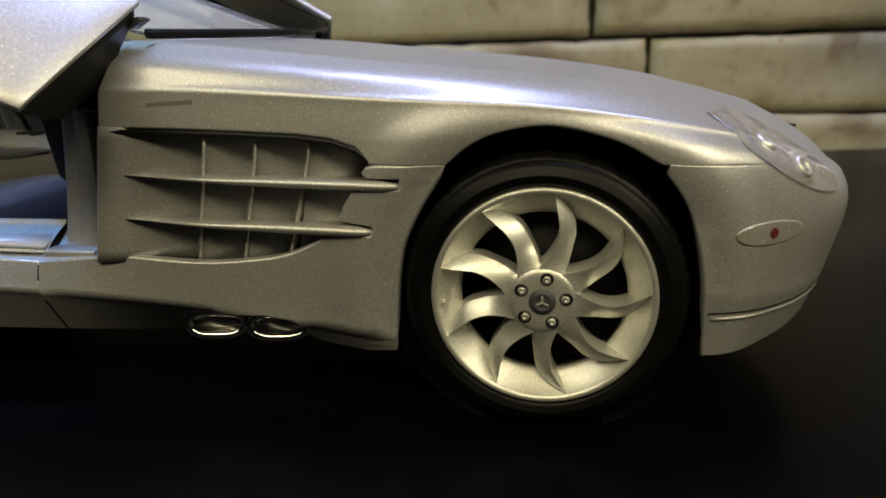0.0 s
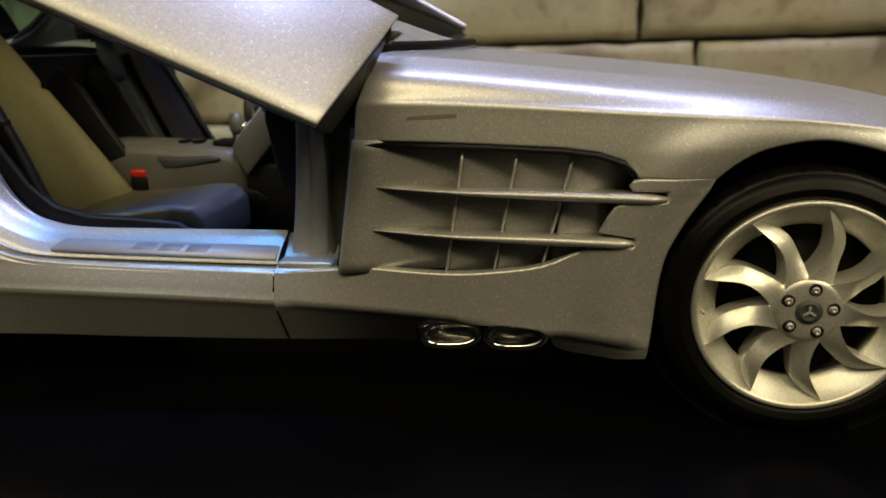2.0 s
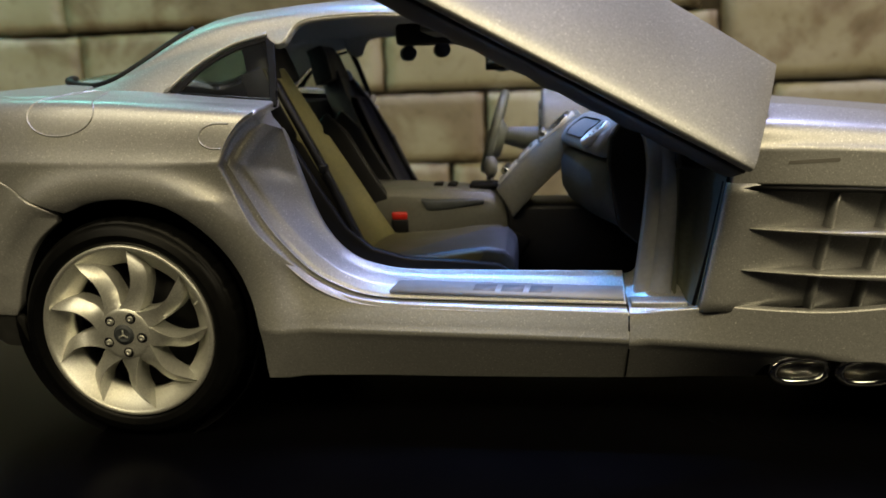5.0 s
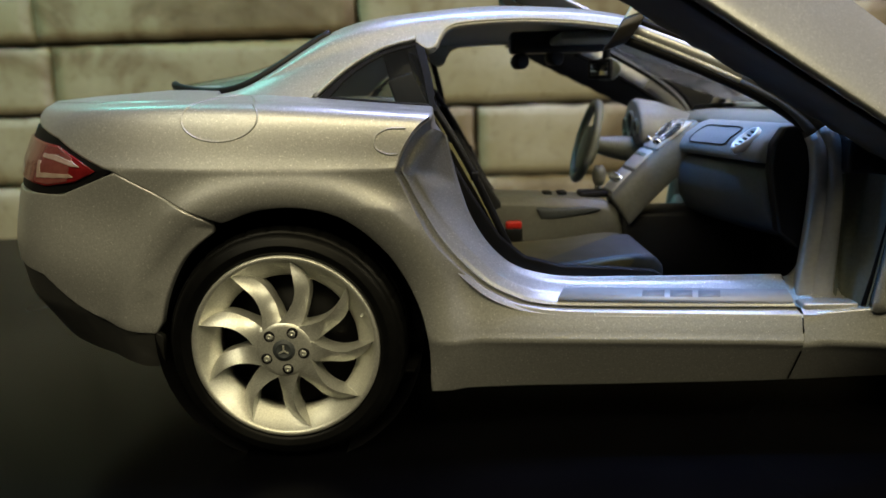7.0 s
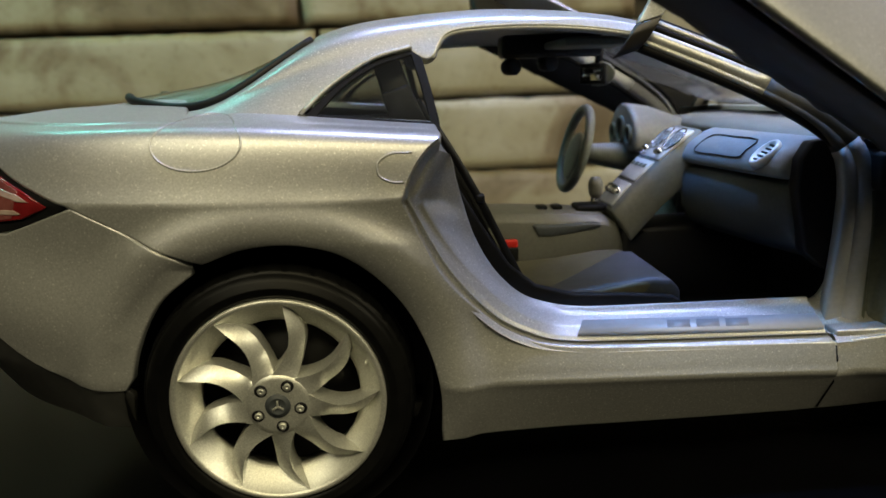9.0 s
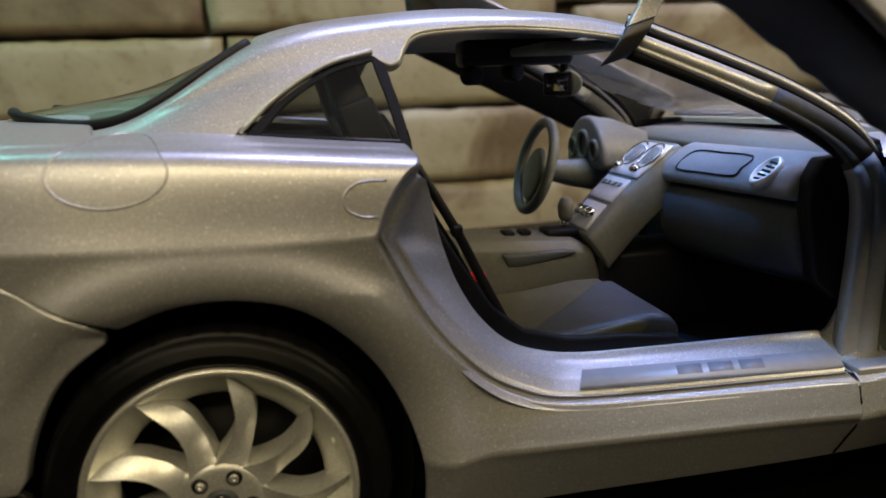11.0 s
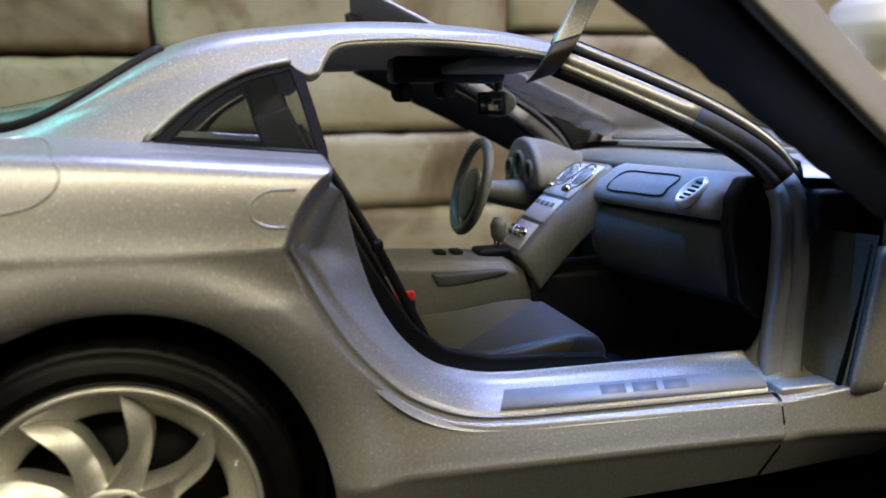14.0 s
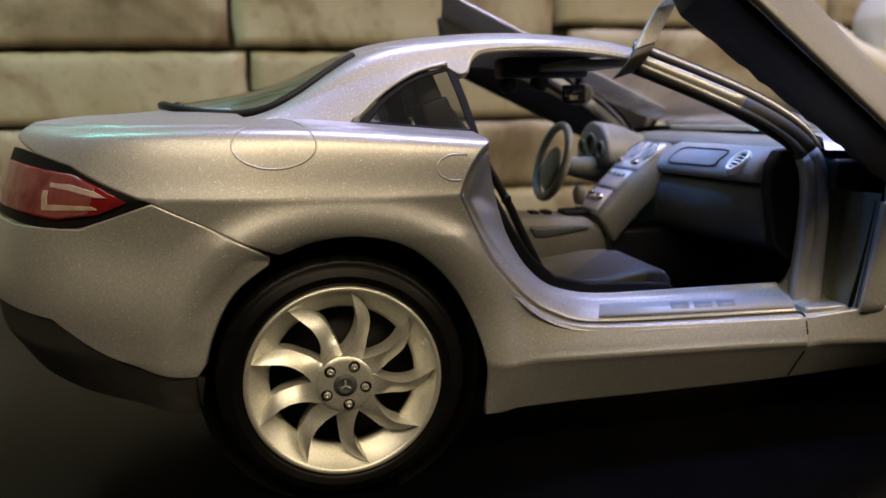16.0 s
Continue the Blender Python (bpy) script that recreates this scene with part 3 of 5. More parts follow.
# head lamps
LAMP = curve2([(94.9, 40.0), (99.4, 39.6), (104.0, 37.4), (108.5, 34.2), (112.4, 30.8), (112.0, 29.6), (108.6, 30.4), (104.0, 32.8), (98.6, 36.6)], 4)
LENS = material("headlamp_plastic", (0.97, 0.97, 1.0), 0.08, 0.0, None, 0.6, Transmission_Weight=0.9, IOR=1.5)
lamp_u = trace(LAMP, 2.5, 6)
both("bowl", sheet(BODY, lamp_u, step=1.2, lift=0.06, thick=0.2, edge=0.1), RIM, HEADLAMP, "silver headlamp bowl")
both("lens_cover", sheet(BODY, lamp_u, step=1.2, lift=0.3, thick=0.2, edge=0.15), LENS, HEADLAMP, "clear plastic headlamp cover")
for x, z, r in ((101.8, 36.6, 1.5), (106.6, 33.4, 1.5)):
    u, s = BODY.find(x, z, 2.5, 6)
    m = Matrix.Translation(BODY.at(u, s)) @ Vector(BODY.normal(u, s)).to_track_quat("-Y", "Z").to_matrix().to_4x4()
    pair("bulb", moved(lathe([(0.01, -0.15), (r * 0.5, -0.2), (r * 0.6, -0.35), (r * 0.95, -0.4), (r, 0.3)], 28), m), RIM, parent=HEADLAMP)
for k in range(5):
    rib = [BODY.on(x + 0.5 * k, z, 2.5, 6, 0.12) for x, z in zip(np.linspace(97.6 + 2.2 * k, 99.6 + 2.0 * k, 5), np.linspace(39.3 - 1.5 * k, 36.9 - 1.35 * k, 5))]
    pair("reflector_rib", tube(rib, 0.16, 6), CHROME, parent=HEADLAMP)
pair("bonnet_badge", moved(soft(block(-1.6, 1.6, -0.8, 0.8, 0, 0.4), 0.15), Matrix.Translation((112.0, -9, 35.0))), BLACK)

# sill and rear quarter in one piece
JAMB = curve2([(-52.6, 51.8), (-54.3, 50.5), (-56.2, 47.9), (-57.9, 44.2)], 5)[:-1] + curve2([(-57.9, 44.2), (-55.4, 39.0), (-52.5, 33.6), (-47.8, 28.2), (-43.0, 24.6), (-36.4, 22.5), (-22.0, 21.6), (2.6, 20.85)], 5)
q = trace([(2.6, 9.3), (-25.0, 9.2), (-50.0, 9.8)], 0, 1) + trace(ARCH_R, 0, 4.4) + trace([(-90.0, 40.6), (-99.8, 45.2)], 0, 5) + [(2.3, 4.55), (1.6, 4.75), (1.0, 5.05), (0.0, 5.2), (0.0, 8.0), (3.9, 8.0), (3.95, 7.0), (4.2, 6.3), (5.0, 6.3), (6.12, 6.3), (6.14, 5.5)] + trace(JAMB, 0, 5.5)
whole("rear_body", sheet(BODY, q, step=0.95, thick=1.3, edge=0.45), SILVER, car)

# rear bumper: silver above, black valance below
LIP = [(-95.4, 20.2), (-103.0, 21.8), (-109.0, 24.2), (-115.0, 28.6)]
lip_u = trace(curve2(LIP, 4), 0, 3)
rb = trace([(-84.6, 36.9)] + [p for p in ARCH_R_TAIL[1:] if p[1] > 21.0], 0, 4.6) + lip_u + [(1.0, 1.75), (0.0, 1.8), (0.0, 3.2), (1.0, 3.25), (1.75, 3.22)] + trace([(-110.0, 40.9), (-99.6, 44.4), (-92.0, 40.9)], 0, 5)
whole("rear_bumper", sheet(BODY, rb, step=1.4, thick=1.2, edge=0.35), SILVER, car)
va = trace([p for p in ARCH_R_TAIL if p[1] < 20.0], 0, 2) + [(3.0, 0.0), (2.0, 0.0), (1.0, 0.0), (0.0, 0.0), (0.0, 1.75), (1.0, 1.7)] + [(u, s - 0.05) for u, s in lip_u[::-1]]
whole("rear_valance", sheet(BODY, va, step=1.6, lift=-0.3), material("dark_grey_plastic", (0.03, 0.03, 0.03), 0.5, 0.0, grain((0.022, 0.022, 0.022), (0.038, 0.038, 0.036), 700.0, 0.2, 0.0001, (0.42, 0.56))), car, "black lower rear valance")

# tail lamps: black bezel, red lens, pale bars
tl = trace([(-100.4, 44.9), (-106.0, 48.0), (-110.5, 50.0)], 0, 5.5) + [(1.25, 4.75), (0.7, 4.72), (0.7, 3.4), (1.25, 3.4)] + trace([(-113.0, 41.2), (-106.0, 42.4)], 0, 5)
both("bezel", sheet(BODY, tl, step=1.4, lift=-0.15), TRIM, TAIL_LAMP, "black tail lamp bezel")
red = trace([(-103.2, 44.9), (-107.0, 46.8), (-110.5, 48.4)], 0, 5.5) + [(1.25, 4.5), (0.8, 4.48), (0.8, 3.65), (1.25, 3.65)] + trace([(-113.0, 42.6), (-107.0, 43.4)], 0, 5)
both("red_lens", sheet(BODY, red, step=1.2, lift=0.2, thick=0.5), material("red_lens", (0.20, 0.010, 0.014), 0.12, 0.0, grain((0.13, 0.008, 0.010), (0.26, 0.016, 0.018), 420.0, 0.1, 0.0001, (0.10, 0.16)), 0.6), TAIL_LAMP, "translucent red tail lamp lens")
PALE = material("pale_lens", (0.42, 0.30, 0.26), 0.2, 0.0, grain((0.30, 0.20, 0.17), (0.46, 0.36, 0.31), 500.0, 0.1, 0.0001, (0.14, 0.24)), 0.5)
for bar in ([(-113.6, 47.3), (-110.6, 47.1), (-107.2, 46.2), (-105.6, 45.5), (-107.2, 45.6), (-110.8, 46.4), (-113.8, 46.8)], [(-114.4, 44.4), (-107.8, 44.3), (-107.0, 43.9), (-114.4, 43.7)], [(-114.9, 46.2), (-114.1, 46.2), (-114.3, 43.7), (-115.1, 43.7)]):
    both("lens_bar", sheet(BODY, trace(bar, 2.5, 5.2), step=0.8, lift=0.34, thick=0.3, edge=0.1), PALE, TAIL_LAMP, "pale bar in the red lens")
clear = trace([(-107.2, 46.75), (-110.4, 48.25)], 0, 5.5) + [(1.25, 4.48), (0.82, 4.46), (0.82, 3.67), (1.25, 3.67)] + trace([(-112.8, 42.75), (-108.4, 43.35)], 0, 5)
both("clear_lens", sheet(BODY, clear, step=0.8, lift=0.27, thick=0.3, edge=0.1), material("clear_lens", (0.20, 0.06, 0.055), 0.15, 0.1, grain((0.14, 0.03, 0.03), (0.26, 0.09, 0.08), 500.0, 0.1, 0.0001, (0.12, 0.2)), 0.5), TAIL_LAMP, "clear outer part of the tail lamp")

# filler flap, handle plate, script bar, body seams
flap = ellipse(-83.0, 52.3, 5.7, 3.3, 44)
pair("filler_ring", tube([BODY.on(x, z, 4, 6.6) for x, z in flap], 0.15, 6, closed=True), SILVER)
pair("handle_outline", inked(curve2([(-56.0, 50.2), (-58.6, 50.2), (-60.3, 49.2), (-60.3, 47.6), (-58.8, 46.7), (-57.2, 46.6)], 4), 4, 5.6, 0.16), SILVER)
SCRIPT = material("grey_script", (0.22, 0.21, 0.19), 0.4, 0.4)
both("script_bar", sheet(BODY, trace([(23.6, 43.2), (30.2, 43.5), (30.1, 43.0), (23.5, 42.75)], 4, 5), step=0.8, lift=0.05, thick=0.08, edge=0.02), SCRIPT, car, "small dark script on the wing")
pair("flank_seam", inked([(2.8, 20.6), (2.8, 18.7), (2.9, 15.0), (2.9, 9.6)], 0, 2, 0.14, 0.0), BLACK)

# ---- door frame: stepped band from rear pillar along the sill ----
def kinked(points, at=3):
    """A curve through the points with one sharp corner."""
    return [np.array(v, float) for v in spline(points[:at + 1], 6)[:-1] + spline(points[at:], 6)]


C0 = kinked([(-52.6, -44.6, 51.8), (-54.3, -45.3, 50.5), (-56.2, -46.0, 47.9), (-57.9, -46.6, 44.2), (-55.4, -46.0, 39.0), (-52.5, -45.8, 33.6), (-47.8, -45.4, 28.2), (-43.0, -45.0, 24.6), (-36.4, -44.6, 22.6), (-22, -44.5, 21.8), (2.6, -44.4, 21.2)])
C1 = kinked([(-52.3, -41.6, 50.0), (-53.5, -42.6, 49.2), (-55.1, -43.6, 47.1), (-56.5, -44.8, 44.0), (-54.0, -44.0, 38.8), (-50.6, -43.7, 33.2), (-45.6, -43.4, 27.6), (-41.0, -43.0, 24.8), (-35.2, -42.8, 23.0), (-22, -42.7, 22.4), (2.6, -42.6, 21.9)])
C3 = kinked([(-50.8, -38.8, 49.1), (-51.9, -40.4, 48.2), (-53.6, -41.8, 46.0), (-55.0, -42.8, 43.4), (-52.4, -41.8, 38.4), (-48.9, -41.2, 33.6), (-44.3, -41.0, 28.7), (-39.9, -40.8, 25.8), (-34.4, -40.4, 24.2), (-22, -40.2, 23.65), (2.6, -40.2, 23.25)])
C4 = kinked([(-50.5, -37.2, 48.8), (-50.0, -36.4, 46.4), (-49.4, -35.9, 43.8), (-48.6, -35.4, 40.8), (-47.0, -35.3, 36.2), (-44.4, -35.6, 31.6), (-40.8, -35.8, 28.0), (-36.6, -36.0, 26.3), (-31.0, -36.2, 25.5), (-20, -36.2, 25.3), (2.6, -36.4, 25.2)])
bands = []
for i, (a, b, c, e) in enumerate(zip(C0, C1, C3, C4)):
    # above the corner: a deep facet, a rounded band and an undercut panel; below it: two stepped lips and a tread
    upper, lower = [a], [a + (0.0, 0.2, -0.6)]
    for w, dy, dz in ((0.10, 0.55, 0.0), (0.14, 1.0, 0.1), (0.20, 1.1, 0.1), (0.62, 0.95, -0.05), (0.68, 0.85, 0.0), (0.76, 0.05, 0.2), (0.82, -0.15, 0.25), (0.95, -0.1, 0.1), (1.0, 0.2, -0.1)):
        lower.append(a * (1 - w) + b * w + (0, dy, dz))
        upper.append(a * (1 - w) + b * w + (0, 0.35 * math.sin(math.pi * w), 0))
    lower.append(b * 0.95 + c * 0.05 + (0, 0.5, -0.4))
    upper.append(b * 0.95 + c * 0.05)
    hollow = 1.2 * max(0.0, 1 - i / 34)
    for w in (0.2, 0.4, 0.6, 0.8, 0.93, 1.0):
        lower.append(b * (1 - w) + c * w + (-0.3 * hollow * math.sin(math.pi * w), 0.3 * (1 - w) + hollow * math.sin(math.pi * w), -0.3 * (1 - w)))
        upper.append(b * (1 - w) + c * w + (0.1, -0.4 * math.sin(math.pi * w), 0.1))
    lower += [c * 0.9 + e * 0.1, c * 0.5 + e * 0.5]
    upper += [c * 0.94 + e * 0.06 + (-0.1, 1.3, -0.2), c * 0.45 + e * 0.55 + (-0.2, 0.8, 0)]
    rear = [e * 0.93 + c * 0.07 + (0, 0, -0.1), e + (0, -0.2, 0.15), e + (0, 0.3, 0.2), e + (0.2, 0.9, -0.3), e + (0.5, 1.3, -1.2), e + (1.5, 2.0, -6.0)]
    k = min(max((i - 16.5) / 3.0, 0.0), 1.0)
    bands.append([p * (1 - k) + q * k for p, q in zip(upper + rear, lower + rear)])
frame_band = loft([[tuple(p) for p in r] for r in bands], False, False)
pair("door_frame", frame_band, SILVER, parent=OPENING)
cap = [[tuple(p) for p in (C0[0], C1[0], C3[0], C4[0])], [(-52.0, -38.0, 51.9), (-51.9, -37.0, 50.6), (-51.4, -36.4, 49.8), (-51.2, -35.8, 49.2)], [(-54.5, -33.0, 52.0), (-54.5, -33.0, 51.0), (-54.0, -33.0, 50.0), (-53.6, -33.0, 48.0)]]
pair("jamb_cap", loft(cap, False, False), SILVER, parent=OPENING)
# front end of the sill and the hinge pillar
sill_end = []
for x in (2.9, 3.6, 4.2, 4.7, 5.1, 5.5, 5.8, 6.1, 9.0, 12.0):
    k = max(0.0, (x - 9.0) / 3.0)
    r = (1 - k) * 3.6 * (min(max((x - 3.2) / 2.8, 0.0), 1.0)) ** 2.2
    sill_end.append([(x, -44.5, 21.0), (x, -43.8, 21.5), (x, -43.0, 21.9), (x, -42.6, 21.6), (x, -40.0, 21.9), (x, -37.6, 22.4 + 1.2 * (1 - k) + 0.4 * r), (x, -36.4, 25.0 - 3.0 * k + r), (x, -35.4, 24.8 - 3.0 * k + r), (x, -34.0, 18.0)])
pair("sill_end", loft(sill_end, False, False), SILVER, parent=OPENING)
pair("sill_step", soft(block(3.2, 11.4, -43.6, -40.4, 20.6, 22.5), 0.3), SILVER, parent=OPENING)
PILLAR = [(-21.0, -24.2, 65.2), (-16.0, -26.4, 62.9), (-9.0, -30.2, 59.4), (-2.0, -33.6, 55.6), (4.0, -36.2, 51.4), (7.4, -37.4, 47.4), (8.6, -38.0, 43.0), (8.5, -38.4, 36.0), (8.0, -38.6, 29.0), (7.6, -38.8, 24.6), (7.4, -39.0, 21.6)]
path = [Vector(p) for p in spline(PILLAR, 4)]
CUT = 11
rings = []
for i, p in enumerate(path):
    d = (path[min(i + 1, len(path) - 1)] - path[max(i - 1, 0)]).normalized()
    side = d.cross(Vector((0, -1, 0.25))).normalized()
    if side.z < 0 and i < 20:
        side = -side
    if i >= 20 and side.x < 0:
        side = -side
    out = side.cross(d)
    out = out if out.y < 0 else -out
    w = 1.2 + 0.027 * i
    inner = 1.0 + 0.55 * min(max((i - 14) / 8, 0.0), 1.0)
    rings.append([p + side * a * w + out * b for a, b in ((-inner, -1.6), (-inner, 0.0), (0.15 - inner, 0.3), (-0.55, 0.35), (-0.48, 0.22), (-0.42, 0.22), (-0.36, 0.4), (0.3, 0.65), (0.8, 0.45), (1.0, 0.1), (1.0, -1.6))])
# Dark grey paints the raised door's shade onto the silver pillar's bend.
PILLAR_SHADE = material("grey_pillar_rubber", (0.09, 0.09, 0.092), 0.5, 0.0, grain((0.07, 0.07, 0.072), (0.10, 0.10, 0.104), 900.0, 0.15, 0.0001, (0.6, 0.75)), Specular_IOR_Level=0.25)
rings = [[tuple(v) for v in r] for r in rings]
pair("windscreen_pillar", loft(rings[:CUT + 1]), SILVER)
pair("pillar_cover", loft(rings[CUT:CUT + 9]), PILLAR_SHADE, "dark grey cover over the pillar bend")
POST = material("satin_grey_paint", (0.38, 0.385, 0.39), 0.6, 0.1, grain((0.34, 0.345, 0.35), (0.42, 0.425, 0.43), 1200.0, 0.15, 0.0001, (0.52, 0.64)))
pair("hinge_post", loft(rings[CUT + 8:]), POST)
pair("pillar_seal", tube([p + Vector((-0.6, 0.5, -1.55)) for p in path[:21]], 0.85, 8), TRIM)
pair("pillar_seal", tube([p + Vector((0.7, 0.5, 1.45)) for p in path[:22]], 0.55, 8), TRIM)
pair("windscreen_edge", tube([p + Vector((1.3, 1.3, 2.2)) for p in path[:22]], 0.6, 8), SILVER)
pair("windscreen_seal", tube([p + Vector((1.8, 2.2, 2.6)) for p in path[:22]], 0.5, 8), TRIM)
hinge = []
for z in np.linspace(21.7, 41.5, 8):
    k = (z - 21.7) / 19.8
    lean = 3.4 * k
    hinge.append([(9.4, -38.4, z), (10.2, -38.9, z), (10.5, -38.6, z), (10.7, -37.6, z), (11.0, -37.4, z), (11.4 + 0.6 * lean, -38.0, z), (11.6 + 0.7 * lean, -38.6, z), (11.7 + 0.85 * lean, -40.6, z), (12.0 + lean, -42.2, z), (12.6 + lean, -43.8, z)])
# Grey in place of silver: the panel's shade is in its colour.
pair("hinge_panel", loft(hinge, False, False), GREY, "slate grey hinge panel", OPENING)
pair("hinge_seal", tube([(12.4, -43.0, 21.9), (13.4, -43.1, 26.5), (14.7, -43.1, 33.0), (15.9, -43.0, 40.2)], 0.45, 8), TRIM, parent=OPENING)
pair("hinge_pocket", soft(block(9.6, 15.8, -40.6, -33.0, 41.6, 47.2), 0.8), BLACK, parent=OPENING)
pair("scuttle", loft([[(9.0, -38.0, 48.6), (14.0, -40.5, 48.4), (19.5, -43.0, 47.8)], [(10.0, -36.0, 50.6), (15.0, -38.2, 50.6), (22.0, -39.5, 50.6)], [(12.0, -30.0, 51.2), (18.0, -31.0, 51.2), (25.0, -31.5, 51.2)]], False, False), SILVER)

# tread plate on the sill with a dark mark
both_y = [(-33.6, -42.0, 23.75), (2.3, -42.0, 22.62), (2.3, -39.5, 23.8), (-32.4, -39.5, 24.75)]
TREAD = material("brushed_tread_plate", (0.40, 0.40, 0.42), 0.5, 0.3, grain((0.37, 0.37, 0.39), (0.43, 0.43, 0.45), 700.0, 0.05, 0.00005, (0.46, 0.56)))
plate = ([both_y[0], both_y[1], both_y[2], both_y[3]] + [(x, y + 0.1, z - 0.5) for x, y, z in both_y], [[0, 1, 2, 3], [0, 4, 5, 1], [1, 5, 6, 2], [2, 6, 7, 3], [3, 7, 4, 0], [7, 6, 5, 4]])
pair("tread_plate", plate, TREAD, parent=OPENING)

TREAD_INK = material("grey_tread_print", (0.24, 0.24, 0.26), 0.45)


def on_plate(x, t, h):
    k = (x + 33.6) / 35.9
    return (x, -42.0 + 2.5 * t - 0.3 * h, 23.75 - 1.13 * k + t * (1.0 + 0.18 * k) + h)


for x in (-20.6, -16.3, -12.0):
    v = [on_plate(x, 0.22, 0.06), on_plate(x + 3.4, 0.22, 0.06), on_plate(x + 3.8, 0.80, 0.06), on_plate(x + 0.4, 0.80, 0.06)]
    pair("tread_mark", (v + [(p, q - 0.02, r - 0.12) for p, q, r in v], [[0, 1, 2, 3], [0, 4, 5, 1], [1, 5, 6, 2], [2, 6, 7, 3], [3, 7, 4, 0]]), TREAD_INK, parent=OPENING)

# ---- greenhouse ----
G0 = rail(-104, 20, 56.4, -89, 31, 55.2, -70, 34.5, 54.3, -52, 36, 52.3, -35, 36.5, 51.6, -18, 37, 51.2, 0, 38, 51, 20, 38.6, 50.6, 27, 30, 51.4)
G1 = rail(-103, 18, 57.2, -87, 29.2, 55.9, -68, 29.6, 61.2, -54, 28.2, 63.8, -38, 28.2, 64.8, -20, 26.0, 64.2, -2, 33, 57.6, 19, 38, 51.4, 27, 29, 51.8)
G2 = rail(-103, 16, 57.4, -85.5, 27.4, 56.3, -68, 25.4, 65.4, -54, 24.6, 67.8, -38, 24.6, 68.4, -20, 23.0, 66.6, -3, 31, 58.8, 18, 36.6, 52.0, 27, 27, 52.2)
G3 = rail(-103, 9, 57.8, -85, 14.5, 60.2, -68, 14, 67.2, -54, 14, 69.4, -38, 14, 69.9, -18, 13, 67.8, 0, 17, 61.0, 22, 19, 52.8, 30, 15, 52.0)
G4 = rail(-103, 0, 58.0, -85, 0, 61.2, -68, 0, 67.9, -54, 0, 69.9, -38, 0, 70.3, -18, 0, 68.4, 1, 0, 61.8, 24, 0, 53.2, 32, 0, 52.0)
HOUSE = Surface([G0, G1, G2, G3, G4])


def house(points, low=0.0, high=2.6):
    return [HOUSE.find(x, z, low, high) for x, z in points]


EAVE = curve2([(-53.9, 62.8), (-52.9, 62.4), (-51.9, 63.0), (-51.2, 64.4), (-49.9, 65.8), (-47.0, 66.5), (-38.0, 66.8), (-28.0, 66.3), (-19.6, 65.1)], 4)
whole("roof", sheet(HOUSE, [(2.0, 4.0), (1.95, 3.0)] + house([(-69.5, 65.6), (-55.2, 66.9), (-55.0, 65.0), (-54.8, 63.5)]) + house(EAVE) + [(5.02, 2.0), (5.06, 3.0), (5.06, 4.0)], step=1.2, scale=(16, 8), thick=1.3, edge=0.35), SILVER, car)
pair("roof_gutter", tube([HOUSE.at(*HOUSE.find(x, z - 0.55, 0, 2.6)) + np.array((0, 0.7, 0)) for x, z in EAVE[7:]], 0.38, 8), SILVER)
whole("headliner", sheet(HOUSE, [(2.1, 4.0), (2.1, 2.4), (3.2, 1.9), (4.9, 1.9), (4.95, 4.0)], step=2.2, scale=(14, 7), lift=-1.7, thick=0.4), material("headliner_vinyl", (0.34, 0.33, 0.30), 0.7, 0.0, grain((0.30, 0.29, 0.265), (0.38, 0.37, 0.335), 800.0, 0.2)), car, "pale grey headliner")
SCREEN = material("hazy_windscreen_plastic", (0.85, 0.86, 0.90), 0.06, 0.0, None, 0.0, Transmission_Weight=0.90, IOR=1.15)
PANE = material("side_window_plastic", (0.50, 0.52, 0.52), 0.06, 0.0, None, 0.0, Transmission_Weight=0.99, IOR=1.06)
QW = curve2([(-70.6, 54.6), (-66.0, 58.6), (-60.3, 61.9), (-54.6, 63.4)], 5)
both("c_pillar", sheet(HOUSE, [(0.88, 0.0)] + house([(-72.0, 54.3)]) + house([(x - 0.7, z + 0.75) for x, z in QW]) + house([(-55.2, 65.0), (-55.25, 66.9), (-69.8, 65.2)]) + [(1.4, 2.02), (1.0, 1.95), (0.8, 1.6)], step=1.2, scale=(16, 8)), SILVER, car)
QO = QW + [(-53.9, 62.9), (-52.8, 58.2), (-51.7, 52.5), (-60.0, 53.4)]
QI = curve2([(-68.9, 54.9), (-65.5, 58.4), (-60.3, 61.55), (-55.0, 63.0)], 4) + [(-53.9, 58.9), (-52.75, 53.4), (-60.0, 54.1)]
both("window_frame", sheet(HOUSE, house(QO), [house(QI)], step=0.9, scale=(16, 10), lift=-0.1, thick=0.3), TRIM, QUARTER, "black quarter window frame")
both("pane", sheet(HOUSE, house(QI), step=2, scale=(16, 10), lift=-0.15, thick=0.25), PANE, QUARTER, "clear quarter window")
pair("window_moulding", tube([HOUSE.at(*HOUSE.find(x - 0.4, z + 0.5, 0, 2.6)) for x, z in QW], 0.35, 8), SILVER, parent=QUARTER)
RW = [(0.05, 3.0), (0.28, 2.3), (1.0, 2.12), (1.5, 2.16), (1.9, 2.25)]
whole("rear_window", sheet(HOUSE, [(0.05, 4.0)] + RW + [(1.95, 3.0), (1.97, 4.0)], step=1.6, scale=(16, 8), lift=-0.15, thick=0.5), TINT, car, "tinted rear window")
pair("rear_window_seal", tube([HOUSE.at(u, s) + np.array((0, 0, 0.05)) for u, s in spline(RW, 6)], 0.75, 8), BLACK)
